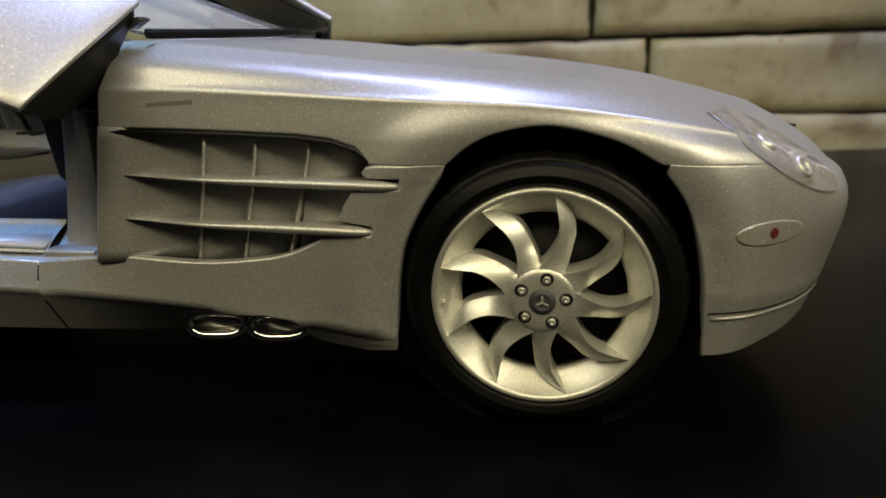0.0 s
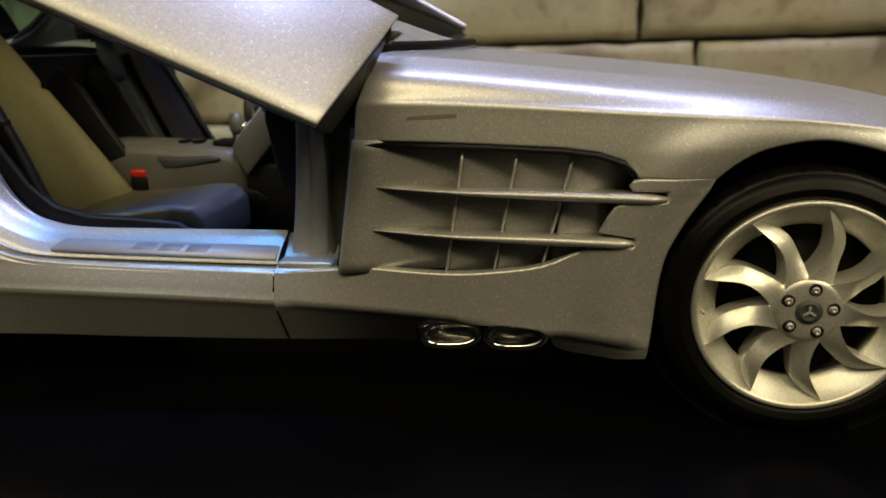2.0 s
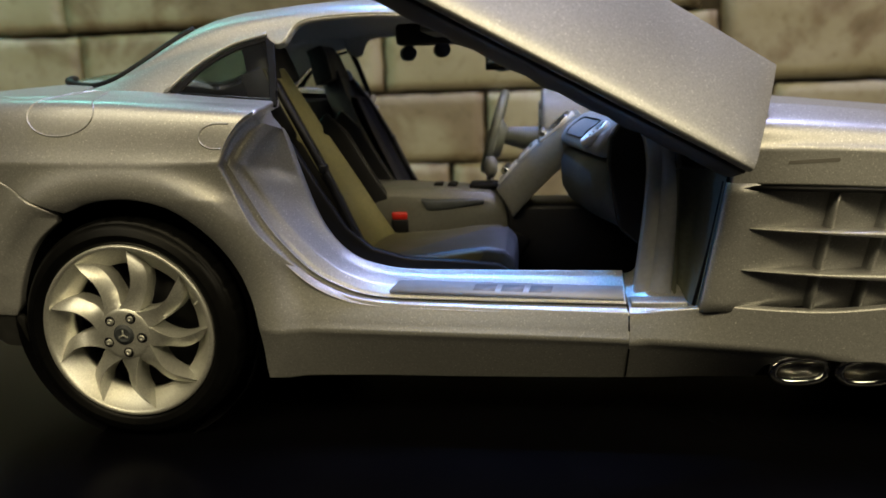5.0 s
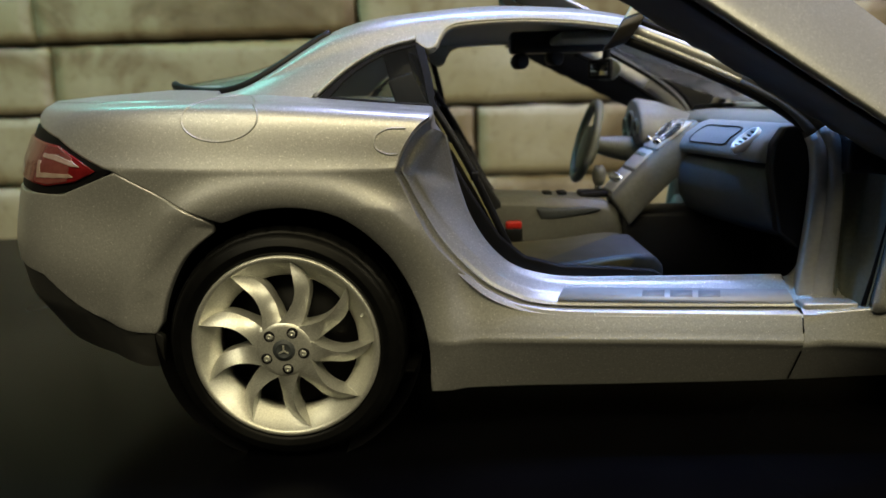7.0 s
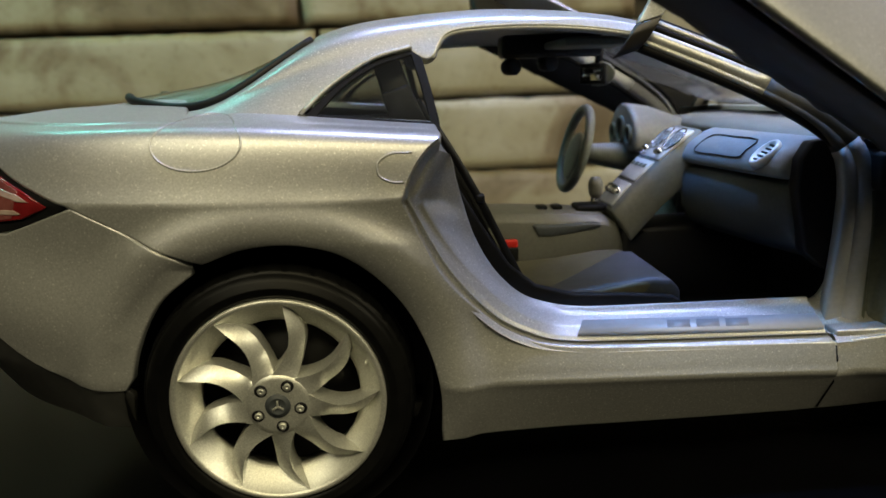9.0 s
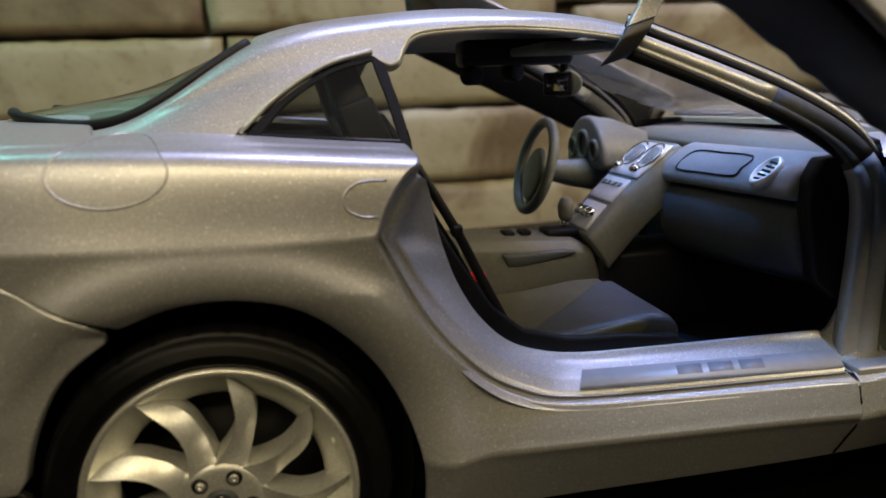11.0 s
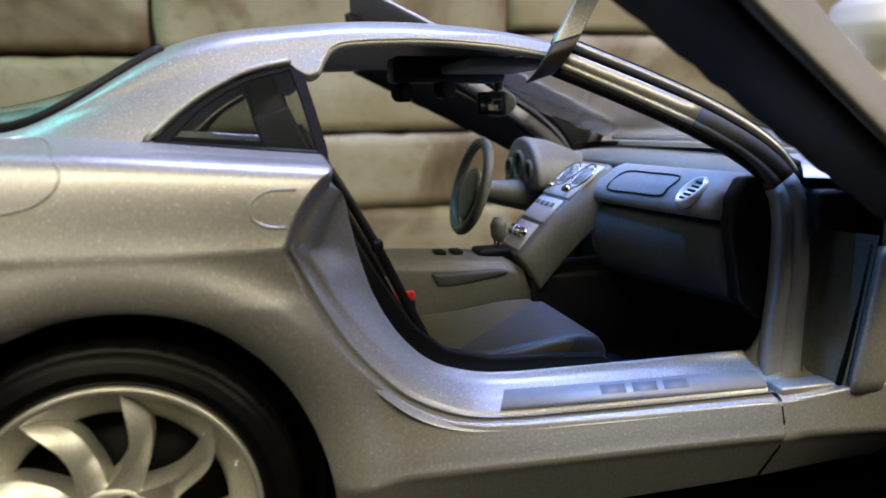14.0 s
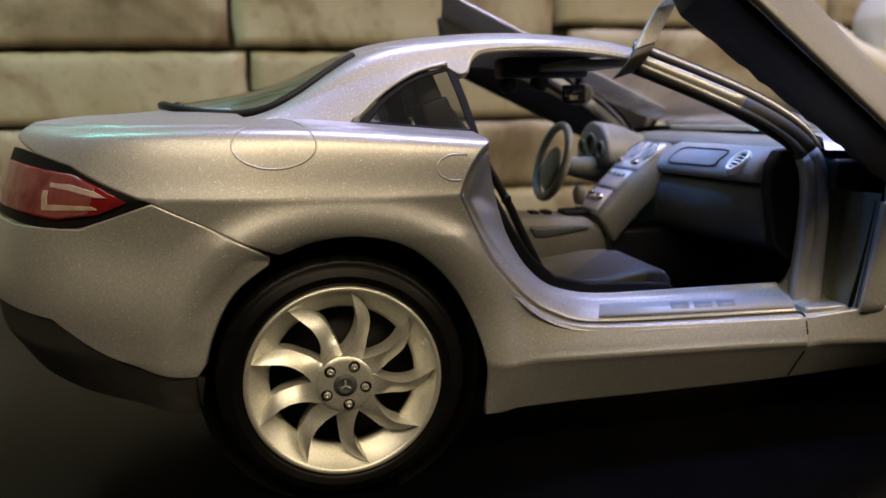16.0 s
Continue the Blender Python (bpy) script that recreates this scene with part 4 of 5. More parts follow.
whole("windscreen", sheet(HOUSE, [(5.1, 4.0), (5.1, 3.0), (5.1, 2.2), (6.0, 2.2), (7.0, 2.3), (7.3, 3.0), (7.4, 4.0)], step=1.6, scale=(14, 7), lift=-0.3, thick=0.4), SCREEN, car, "clear windscreen")
base = [HOUSE.at(u, s) for u, s in spline([(7.0, 2.2), (7.25, 3.0), (7.35, 4.0)], 8)]
pair("windscreen_seal", tube(base, 0.7, 8), TRIM)
pair("windscreen_header", tube([HOUSE.at(5.06, s) + np.array((0, 0, -0.7)) for s in np.linspace(1.8, 4.0, 12)], 0.8, 8), TRIM)


# ---- wheels ----
def wheel(x, z, side):
    hub = new("wheel")
    hub.parent = car
    hub.matrix_basis = Matrix.Translation((x * MM, 47.0 * side * MM, z * MM)) @ (pose(0, 0, 0) if side < 0 else pose(0, 0, 0, 0, 0, 180))
    tyre = [(14.2, 0.4), (14.45, -0.1), (14.9, -0.35), (15.5, -0.5), (15.56, -0.62), (15.7, -0.62), (15.76, -0.5), (16.6, -0.3), (17.3, 0.3), (17.5, 0.75), (17.62, 0.75), (17.9, 1.4), (18.2, 2.8), (18.2, 4.6), (17.7, 4.7), (17.7, 5.3), (18.2, 5.4), (18.2, 8.0), (17.7, 8.1), (17.7, 8.7), (18.2, 8.8), (18.2, 10.4), (17.8, 12.2), (16.4, 13.2), (14.2, 13.0)]
    rings = []
    for k in range(240):
        a = math.tau * k / 240
        row = []
        for r, y in tyre:
            if 17.8 < r and y < 4.5 and k % 8 < 1:
                r -= 0.3
            if 15.5 < r < 15.75 and k % 2:
                r, y = r + 0.02, y + 0.16
            row.append((r * math.cos(a), y, r * math.sin(a)))
        rings.append(row)
    part("tyre", loft(rings, False, False, True), RUBBER, hub, "black rubber tyre with cut tread")
    rim = [(14.25, 0.8), (14.2, -0.2), (14.0, -0.42), (13.6, -0.42), (13.35, -0.1), (13.1, 0.25), (12.2, 1.15), (11.2, 2.1), (10.75, 2.5), (10.6, 2.75), (10.7, 3.4), (11.5, 5.0), (12.0, 12.5)]
    part("rim", lathe(rim, 120), RIM, hub, "silver alloy rim")
    part("brake_drum", lathe([(0.01, 5.5), (11.0, 5.5), (11.5, 7.0)], 48), BLACK, hub)
    lead = [(3.4, 22), (4.4, 12), (5.2, 3), (6.2, -3), (7.6, -6.5), (9.2, -6.3), (10.6, -4.0), (12.0, -1.6), (13.3, 0)]
    trail = [(3.4, -34), (4.4, -31), (5.2, -28.5), (6.2, -26), (7.6, -22.6), (9.2, -19.6), (10.6, -15.4), (12.0, -8.4), (13.3, -0.5)]
    face = [(3.4, -1.0), (4.4, -0.95), (5.2, -0.9), (6.2, -0.9), (7.6, -0.95), (9.2, -0.95), (10.6, -0.85), (12.0, -0.55), (13.3, -0.15)]
    spokes = []
    for (r, a), (_, b), (_, y) in zip(*(spline(c, 3) for c in (lead, trail, face))):
        def at(t, h):
            q = radians(a + (b - a) * t)
            return (r * math.cos(q), h, r * math.sin(q))
        k = min(1.0, max(0.0, (r - 4.0) / 3.0)) * (1 - max(0, (r - 11) / 2.4) * 0.6)
        spokes.append([at(0.0, y + 0.3), at(0.03, y), at(0.25, y + 0.25 * k), at(0.5, y + 0.6 * k), at(0.75, y + 1.0 * k), at(0.97, y + 1.4 * k), at(1.0, y + 1.8 * k), at(1.0, 3.2), at(0.0, 3.2)])
    one = loft(spokes)
    for k in range(9):
        part("spoke", moved(one, Matrix.Rotation(-radians(83.6 + 40 * k), 4, "Y")), RIM, hub).data.set_sharp_from_angle(angle=radians(30))
    part("hub_plate", lathe([(0.01, -1.25), (2.0, -1.25), (3.4, -1.2), (4.1, -1.0), (4.6, -0.4), (4.7, 3.2)], 48), RIM, hub)
    part("emblem_disc", lathe([(0.01, -1.42), (0.95, -1.42), (1.05, -1.5), (1.2, -1.5), (1.25, -1.4), (1.6, -1.4), (1.72, -1.2)], 40), NAVY, hub, "dark blue centre badge")
    for k in range(3):
        a = radians(90 + 120 * k)
        part("emblem_ray", moved(soft(block(0, 0.85, -1.62, -1.45, -0.13, 0.13), 0.05), Matrix.Rotation(-a, 4, "Y")), RIM, hub)
    for k in range(5):
        a = radians((79 if x > 0 else 62) - 72 * k)
        m = Matrix.Translation((2.95 * math.cos(a), 0, 2.95 * math.sin(a)))
        part("lug_recess", moved(lathe([(0.01, -1.22), (0.62, -1.22), (0.66, -1.3), (0.80, -1.28), (0.88, -1.15)], 20), m), BLACK, hub)
        part("lug_bolt", moved(lathe([(0.01, -1.35), (0.14, -1.35), (0.16, -1.5), (0.40, -1.5), (0.46, -1.4), (0.46, -1.1)], 14), m), RIM, hub)
    a = radians(-176 if x > 0 else 22)
    part("valve", moved(lathe([(0.01, -0.3), (0.18, -0.25), (0.22, 1.0)], 10), Matrix.Translation((12.6 * math.cos(a), 0, 12.6 * math.sin(a)))), RIM, hub)
    return hub


for x in (75, -75):
    for side in (-1, 1):
        wheel(x, 18.2, side)
    pair("wheel_well", moved(lathe([(20.6, -45.0), (20.6, -14), (0.1, -14)], 48), Matrix.Translation((x, 0, 19))), BLACK)
part("chassis", soft(block(-94, 96, -36, 36, 8.5, 12), 2), BLACK, car)

# ---- doors, swung up, forward and outward ----
LOW0, LOW1 = np.array((15.6, -58.5, 43.9)), np.array((-34.4, -75.4, 70.6))
UPP0, UPP1 = np.array((22.4, -41.4, 56.1)), np.array((-36.0, -60.2, 88.8))
INN0, INN1 = np.array((14.5, -49.4, 41.5)), np.array((-34.4, -64.6, 67.2))


DARKM = material("dark_grey_metal", (0.05, 0.045, 0.04), 0.4, 0.5)


def door(sign):
    ob = new("door")
    ob.parent = car
    tagged(ob, "raised silver door with black inner face")
    out = np.cross(UPP0 - LOW0, LOW1 - LOW0)
    out = out / np.linalg.norm(out)
    out = out if out[2] > 0 else -out
    skin, lining = [], []
    for i in range(25):
        q = i / 24
        lo, up, inn = LOW0 + (LOW1 - LOW0) * q, UPP0 + (UPP1 - UPP0) * q, INN0 + (INN1 - INN0) * q
        row = []
        for j in range(17):
            r = j / 16
            swell = 0.8 * math.sin(math.pi * r) * min(1, q * 6 + 0.2) - 0.25 * max(0, 1 - r / 0.06) ** 2
            row.append(lo + (up - lo) * r + out * swell)
        skin.append([tuple(p) for p in row] + [tuple(p - out * 0.9) for p in row[::-1]])
        e = 0.66 + 0.30 * max(0.0, 1 - q / 0.5)
        step = 0.5 * math.sin(q * 60) if 0.1 < q < 0.9 else 0.0
        lining.append([tuple(p) for p in (lo - out * 1.3 + (inn - lo) * 0.05, lo + (inn - lo) * 0.3 - out * 1.2, lo + (inn - lo) * 0.62 - out * 1.0, inn + (0, 0, step * 0.4), inn + (up - lo) * 0.12, inn + (up - lo) * 0.40, lo + (up - lo) * e - out * 2.0, lo + (up - lo) * (e + 0.02) - out * 1.1, lo + (up - lo) * 0.5 - out * 1.1)])
    fix = (lambda p: p) if sign < 0 else mirrored
    part("door_skin", fix(soft(loft(skin), 0.18)), SILVER, ob)
    part("door_lining", fix(soft(loft(lining), 0.5)), BLACK, ob, "black inner door lining")
    part("hinge_bracket", fix(soft(loft([[(x - w, -41.8, z), (x + w, -41.2, z + 1.2), (x + w, -39.2, z + 1.2), (x - w, -39.8, z)] for x, z, w in ((15.6, 49.2, 0.6), (16.4, 51.0, 1.2), (17.8, 52.6, 1.8), (19.6, 53.0, 2.0), (21.6, 52.6, 0.8))]), 0.4)), DARKM, ob, "dark hinge bracket")
    if sign < 0:
        arm = [[(x - 2.0, y, z), (x + 2.0, y, z + 1.2), (x + 2.0, y + 1.0, z + 1.2), (x - 2.0, y + 1.0, z)] for x, y, z in ((-22.4, -25.2, 61.2), (-21.4, -26.4, 62.6), (-20.2, -27.0, 64.6), (-19.2, -26.6, 66.2), (-18.0, -26.0, 68.0), (-15.4, -26.5, 73.0), (-13.5, -31, 76.0))]
        part("hinge_arm", fix(soft(loft(arm[3:]), 0.25)), SILVER, ob)
        part("arm_foot", fix(soft(loft(arm[:4]), 0.25)), DARKM, ob, "dark foot of the hinge arm")


door(-1)
door(1)

# ---- cabin ----
DASH = material("dash_vinyl", (0.115, 0.115, 0.102), 0.5, 0.0, grain((0.098, 0.098, 0.086), (0.132, 0.132, 0.118), 1400.0, 0.2, 0.0001, (0.42, 0.58)))
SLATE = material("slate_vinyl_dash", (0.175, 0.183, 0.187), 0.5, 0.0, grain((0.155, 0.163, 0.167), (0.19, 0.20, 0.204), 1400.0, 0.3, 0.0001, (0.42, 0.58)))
part("cabin_floor", soft(block(-56, 22, -35, 35, 12.2, 17.0), 1), BLACK, car)
part("firewall", soft(block(12, 20, -36, 36, 14, 50), 1), BLACK, car)
part("bulkhead", soft(([(-58, -35, 14), (-50, -35, 14), (-62, -35, 52), (-58, -35, 52), (-58, 35, 14), (-50, 35, 14), (-62, 35, 52), (-58, 35, 52)], [[0, 1, 3, 2], [4, 6, 7, 5], [0, 4, 5, 1], [2, 3, 7, 6], [0, 2, 6, 4], [1, 5, 7, 3]]), 1), BLACK, car)
part("parcel_shelf", soft(block(-96, -58, -33, 33, 50, 52), 0.5), BLACK, car)


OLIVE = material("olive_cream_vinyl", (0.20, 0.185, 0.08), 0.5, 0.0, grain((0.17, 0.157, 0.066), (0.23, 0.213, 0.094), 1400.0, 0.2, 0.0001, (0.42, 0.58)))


# Shaded copy of OLIVE for the cushion, which sits low in the cabin.
OLIVE_SHADED = material("olive_grey_vinyl", (0.10, 0.093, 0.055), 0.5, 0.0, grain((0.085, 0.08, 0.048), (0.115, 0.108, 0.066), 1400.0, 0.2, 0.0001, (0.42, 0.58)))


PAD = material("slate_seat_vinyl", (0.06, 0.068, 0.075), 0.5, 0.0, grain((0.05, 0.056, 0.062), (0.07, 0.078, 0.085), 1400.0, 0.3, 0.0001, (0.42, 0.58)))


def seat(mid):
    cy = mid
    ob = new("seat")
    ob.parent = car
    tagged(ob, "grey vinyl bucket seat with dark sides")
    def bucket(stations, lean=0.0):
        rings = []
        for x, z, half, wing, tx, tz in stations:
            row = []
            cy = mid + lean * (12.0 - half) * 0.8
            for k in range(17):
                w = -1 + k / 8
                rise = wing * max(0, (abs(w) - 0.55) / 0.45) ** 1.3 if abs(w) > 0.55 else 0.0
                row.append((x + tx * rise, cy + w * half, z + tz * rise))
            under = [(x - tx * 4.0, cy + w * half * 0.97, z - tz * 4.0) for w in np.linspace(1, -1, 9)]
            rings.append(row + under)
        return loft(rings)
    part("cushion", soft(bucket([(-14.6, 22.0, 9.5, 0.2, 0.3, 1), (-15.2, 25.0, 10.5, 0.3, 0, 1), (-17.5, 26.9, 11.2, 0.8, 0, 1), (-22, 26.9, 11.8, 0.6, 0, 1), (-30, 26.0, 12, 0.4, 0, 1), (-38, 25.4, 12, 0.6, 0, 1), (-43, 25.4, 12, 1.4, 0, 1)]), 0.6), OLIVE_SHADED, ob, "olive cream cushion")
    pad = [[(x, cy - half, z), (x, cy - half + 0.6, z + 0.5), (x, cy + far - 0.8, z + 0.5), (x, cy + far, z - 0.1), (x, cy + far, z - 2.5), (x, cy - half, z - 2.5)] for x, z, half, far in ((-14.1, 22.4, 9.4, 8.6), (-14.4, 25.2, 10.6, 9.6), (-16.0, 27.0, 11.2, 9.8), (-19.0, 27.5, 11.4, 8.0), (-26.0, 26.8, 11.6, 1.0), (-34.0, 26.0, 11.8, -6.5), (-38.0, 25.7, 11.8, -9.5))]
    part("seat_pad", soft(loft(pad), 0.4), PAD, ob, "slate blue cushion pad")
    # Far seat's backrest takes slate for olive, so its shade is painted in.
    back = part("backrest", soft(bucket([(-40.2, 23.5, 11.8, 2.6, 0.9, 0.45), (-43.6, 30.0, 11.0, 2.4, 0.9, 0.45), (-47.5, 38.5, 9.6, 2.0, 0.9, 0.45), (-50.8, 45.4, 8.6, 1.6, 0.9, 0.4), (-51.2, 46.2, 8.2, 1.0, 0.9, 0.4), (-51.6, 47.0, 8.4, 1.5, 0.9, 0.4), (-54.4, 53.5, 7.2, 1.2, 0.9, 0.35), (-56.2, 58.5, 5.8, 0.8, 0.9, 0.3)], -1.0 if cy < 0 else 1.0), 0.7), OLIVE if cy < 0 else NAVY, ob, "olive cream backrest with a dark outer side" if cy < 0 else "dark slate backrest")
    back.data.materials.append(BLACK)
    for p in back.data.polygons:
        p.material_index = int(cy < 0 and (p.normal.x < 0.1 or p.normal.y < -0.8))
    g = 4.2 if cy < 0 else -4.2
    if cy > 0:
        part("backrest_insert", soft(loft([[(x + 0.2 + 2.2 * (cy > 0), cy - g - h, z), (x + 1.0, cy - g - h * 0.7, z + 0.3), (x + 1.0, cy - g + h * 0.7, z + 0.3), (x + 0.2 + 2.2 * (cy > 0), cy - g + h, z), (x - 1.0, cy - g, z - 0.4)] for x, z, h in ((-41.2, 26.5, 6.6), (-43.6, 30.5, 7.0), (-47.4, 38.5, 7.0), (-50.9, 46.0, 6.6), (-53.6, 52.0, 5.4))]), 0.4), BLACK, ob, "black centre panel")
    part("headrest", soft(bucket([(-55.4, 56.2, 8.4, 0.6, 0.9, 0.3), (-56.2, 59.0, 7.6, 0.6, 0.9, 0.3), (-57.0, 62.0, 6.4, 0.4, 0.9, 0.3), (-58.2, 64.0, 5.0, 0.2, 0.9, 0.3)]), 0.7), BLACK, ob, "black headrest")
    for s in (-1, 1):
        w = 2.0 if s * cy < 0 else -0.6
        part("seat_shell", soft(loft([[(x, cy + s * 12.6, z), (x, cy + s * 14.2, z), (x + d + w, cy + s * 14.2, z + h), (x + d + w, cy + s * 12.6, z + h)] for x, z, d, h in ((-14.4, 19.5, 0.8, 4.5), (-17, 19.5, 0.8, 6.3), (-24, 19.5, 0.8, 7.0), (-32, 19.5, 0.8, 7.4), (-38.5, 20.0, 1.2, 8.6), (-43.5, 22, 2.2, 10.0), (-48.5, 28, 3.0, 10.5), (-53, 36, 3.2, 10.0), (-57, 44, 3.0, 6.0))]), 0.5), BLACK, ob, "black plastic seat shell")
    buckle = part("seat_buckle", soft(block(-39.6, -36.2, cy + 11.8, cy + 14.3, 25.6, 28.6), 0.4), BLACK, ob, "black seat belt buckle")
    part("release_button", soft(block(-39.5, -36.3, cy + 11.7, cy + 14.4, 28.4, 30.0), 0.4), RED, buckle, "red release button")
    part("buckle_stalk", soft(block(-39.0, -36.8, cy + 12.4, cy + 14.2, 21.0, 27.0), 0.4), BLACK, ob)
    e = -1 if cy < 0 else 1
    belt = [(-54.5, cy + e * 8.0, 56.0), (-50.4, cy + e * 10.6, 49.6), (-46.0, cy + e * 11.8, 41.6), (-44.0, cy + e * 12.0, 37.4), (-42.3, cy + e * 12.4, 33.8), (-40.0, cy + e * 13.0, 29.0), (-37.6, cy + e * 13.6, 24.0)]
    strap = [[(x - 0.6, y - 0.7, z), (x + 0.5, y - 0.8, z + 0.4), (x + 0.5, y + 0.8, z + 0.5), (x - 0.6, y + 0.7, z + 0.1)] for x, y, z in spline(belt, 4)]
    part("belt_slider", soft(block(-46.6, -45.2, cy + e * 11.8 - 1.0, cy + e * 11.8 + 1.0, 40.9, 42.5), 0.4), BLACK, ob, "black belt slider")
    part("seat_belt", loft([[(x, y, z) for x, y, z in r] for r in strap]), BLACK, ob, "black seat belt strap")


seat(-19.5)
seat(19.5)

# tunnel console
console = []
for x, zt, half in ((-52, 34.6, 6.0), (-46, 35.2, 6.6), (-36, 34.8, 7.0), (-26, 34.2, 7.0), (-20, 33.6, 6.8), (-17.2, 32.0, 6.4), (-16.2, 29.5, 6.2)):
    console.append([(x, -half, 16), (x, -half - 0.3, zt - 4.5), (x, -half, zt - 1.6), (x, -half + 1.4, zt - 0.2), (x, 0, zt), (x, half - 1.4, zt - 0.2), (x, half, zt - 1.6), (x, half, 16)])
part("console", soft(loft(console), 0.4), DASH, CONSOLE, "grey centre console")
hold = [[(x, -6.8, z - h), (x, -7.45, z - h * 0.6), (x, -7.55, z), (x, -7.45, z + h * 0.6), (x, -6.8, z + h)] for x, z, h in ((-33.4, 32.3, 0.3), (-32.4, 31.3, 1.5), (-30.0, 31.2, 1.4), (-26.0, 31.5, 1.1), (-22.4, 31.9, 0.7), (-20.8, 32.0, 0.3))]
part("tunnel", soft(block(-16.4, 13.0, -6.6, 6.6, 15.5, 31.0), 1.0), BLACK, CONSOLE, "black tunnel under the dashboard")
# Shallow raised piece; its dark colour imitates the shade of a recess.
part("side_pocket", soft(loft(hold), 0.2), NAVY, CONSOLE, "dark pocket in the console side")
part("shift_gate", soft(block(-24.2, -18.2, -2.6, 2.4, 33.6, 34.9), 0.5), TRIM, CONSOLE, "black shift gate")
part("gear_stalk", tube([(-20.2, 0, 34.2), (-20.0, 0, 36.4)], 0.75, 10), CHROME, CONSOLE)
part("gear_lever", moved(lathe([(0.01, -2.6), (0.9, -2.5), (1.45, -1.2), (1.3, 0.6), (0.8, 1.6), (0.01, 1.7)], 20), Matrix.Translation((-19.9, 0, 37.4)) @ Matrix.Rotation(radians(-90), 4, "X")), DASH, CONSOLE, "cream gear lever knob")
for x in (-31.5, -28.6):
    part("console_switch", soft(block(x, x + 1.8, -2.2, 1.0, 34.2, 35.0), 0.25), TRIM, CONSOLE)

# dashboard: top roll, glove box, side, centre stack
def swept(profile, ys, shift=lambda y: (0, 0)):
    return loft([[(x + shift(y)[0], y, z + shift(y)[1]) for x, z in profile] for y in ys])


TOPP = [(14, 50.2), (8, 50.4), (3.5, 50.0), (1.4, 48.6), (3.0, 46.0), (14, 46.0)]
part("dash_top", soft(swept(TOPP, np.linspace(-34.5, 34.5, 24), lambda y: (1.6 * (y / 34.5) ** 2, -1.6 * (y / 34.5) ** 4)), 0.6), DASH, DASHBOARD, "pale grey dashboard top")
LID = [(3.6, 49.2), (1.2, 48.4), (-1.6, 46.4), (-3.0, 44.2), (-2.6, 42.9), (0.5, 42.6), (6, 44.0)]
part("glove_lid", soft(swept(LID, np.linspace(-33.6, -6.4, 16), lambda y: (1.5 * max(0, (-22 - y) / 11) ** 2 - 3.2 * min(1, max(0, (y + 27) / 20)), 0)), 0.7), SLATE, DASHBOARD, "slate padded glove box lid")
BOX = [(1.0, 42.8), (-1.6, 42.2), (-2.6, 39.6), (-2.2, 35.2), (-0.6, 32.2), (3.0, 30.4), (9, 29.8), (9, 42.8)]
# Darker slate than the lid: unlit lower dash is put into the colour.
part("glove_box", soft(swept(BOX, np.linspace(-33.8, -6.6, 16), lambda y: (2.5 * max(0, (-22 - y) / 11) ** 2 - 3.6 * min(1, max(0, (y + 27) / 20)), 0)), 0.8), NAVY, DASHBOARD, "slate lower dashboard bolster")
# Black on dash end and kick panel stands in for footwell shade.
part("dash_end", soft(swept([(2, 48.6), (0.4, 46.0), (0.2, 42), (2, 32), (5, 29.4), (12, 29), (12, 49)], np.linspace(-36.0, -33.0, 4)), 0.5), BLACK, DASHBOARD)
part("kick_panel", soft(loft([[(5.2, -36.2, z), (8.0, -36.2, z), (12.0, -30, z), (11, -30, z)] for z in (17.0, 22, 26, 30)]), 0.5), BLACK, DASHBOARD)
groove = [(1.0, -28.0), (1.0, -12.0)]
lidline = [(x - 3.2 * min(1, max(0, (y + 27) / 20)) - 0.1, y, z) for x, y, z in ((-2.4, -11.0, 45.2), (-2.4, -17.0, 45.2), (-2.35, -23.2, 45.3), (-1.6, -24.0, 46.4), (0.6, -23.6, 48.0), (0.7, -17.0, 48.1), (0.6, -11.4, 48.0), (-1.4, -10.4, 46.4))]
part("lid_outline", tube(spline(lidline, 3, True), 0.14, 6, closed=True), BLACK, DASHBOARD)
VENTM = material("matte_silver_vent", (0.66, 0.66, 0.66), 0.35, 0.2)
va_n, va_l = Vector((-0.62, -0.12, 0.77)).normalized(), Vector((0.78, 0.0, 0.63))
va_l = (va_l - va_n * va_l.dot(va_n)).normalized()
va_s = (-va_n).cross(va_l)
vm = Matrix.Translation((-1.2, -28.8, 46.2)) @ Matrix((-va_n, va_l, va_s)).transposed().to_4x4()
plate_e = [[(h, 2.8 * w * math.cos(q), 1.75 * w * math.sin(q)) for q in (math.tau * k / 28 for k in range(28))] for h, w in ((0.6, 1.0), (-0.5, 1.0), (-0.75, 0.9), (-0.7, 0.78), (-0.3, 0.74))]
part("side_vent", moved(loft(plate_e), vm), VENTM, DASHBOARD, "silver oval air vent")
for k in range(5):
    part("vent_slot", moved(soft(block(-0.5, -0.2, -1.75 + k * 0.8, -1.4 + k * 0.8, -0.85, 0.85), 0.1), vm), BLACK, DASHBOARD)

# centre stack: sloping silver panel with vents and knobs
STACK0, STACK1 = Vector((-2.6, -1.0, 48.9)), Vector((-18.6, -1.0, 34.2))
sd = (STACK1 - STACK0).normalized()
sn = Vector((sd.z, 0, -sd.x))
sn = sn if sn.x < 0 else -sn
body_rings = []
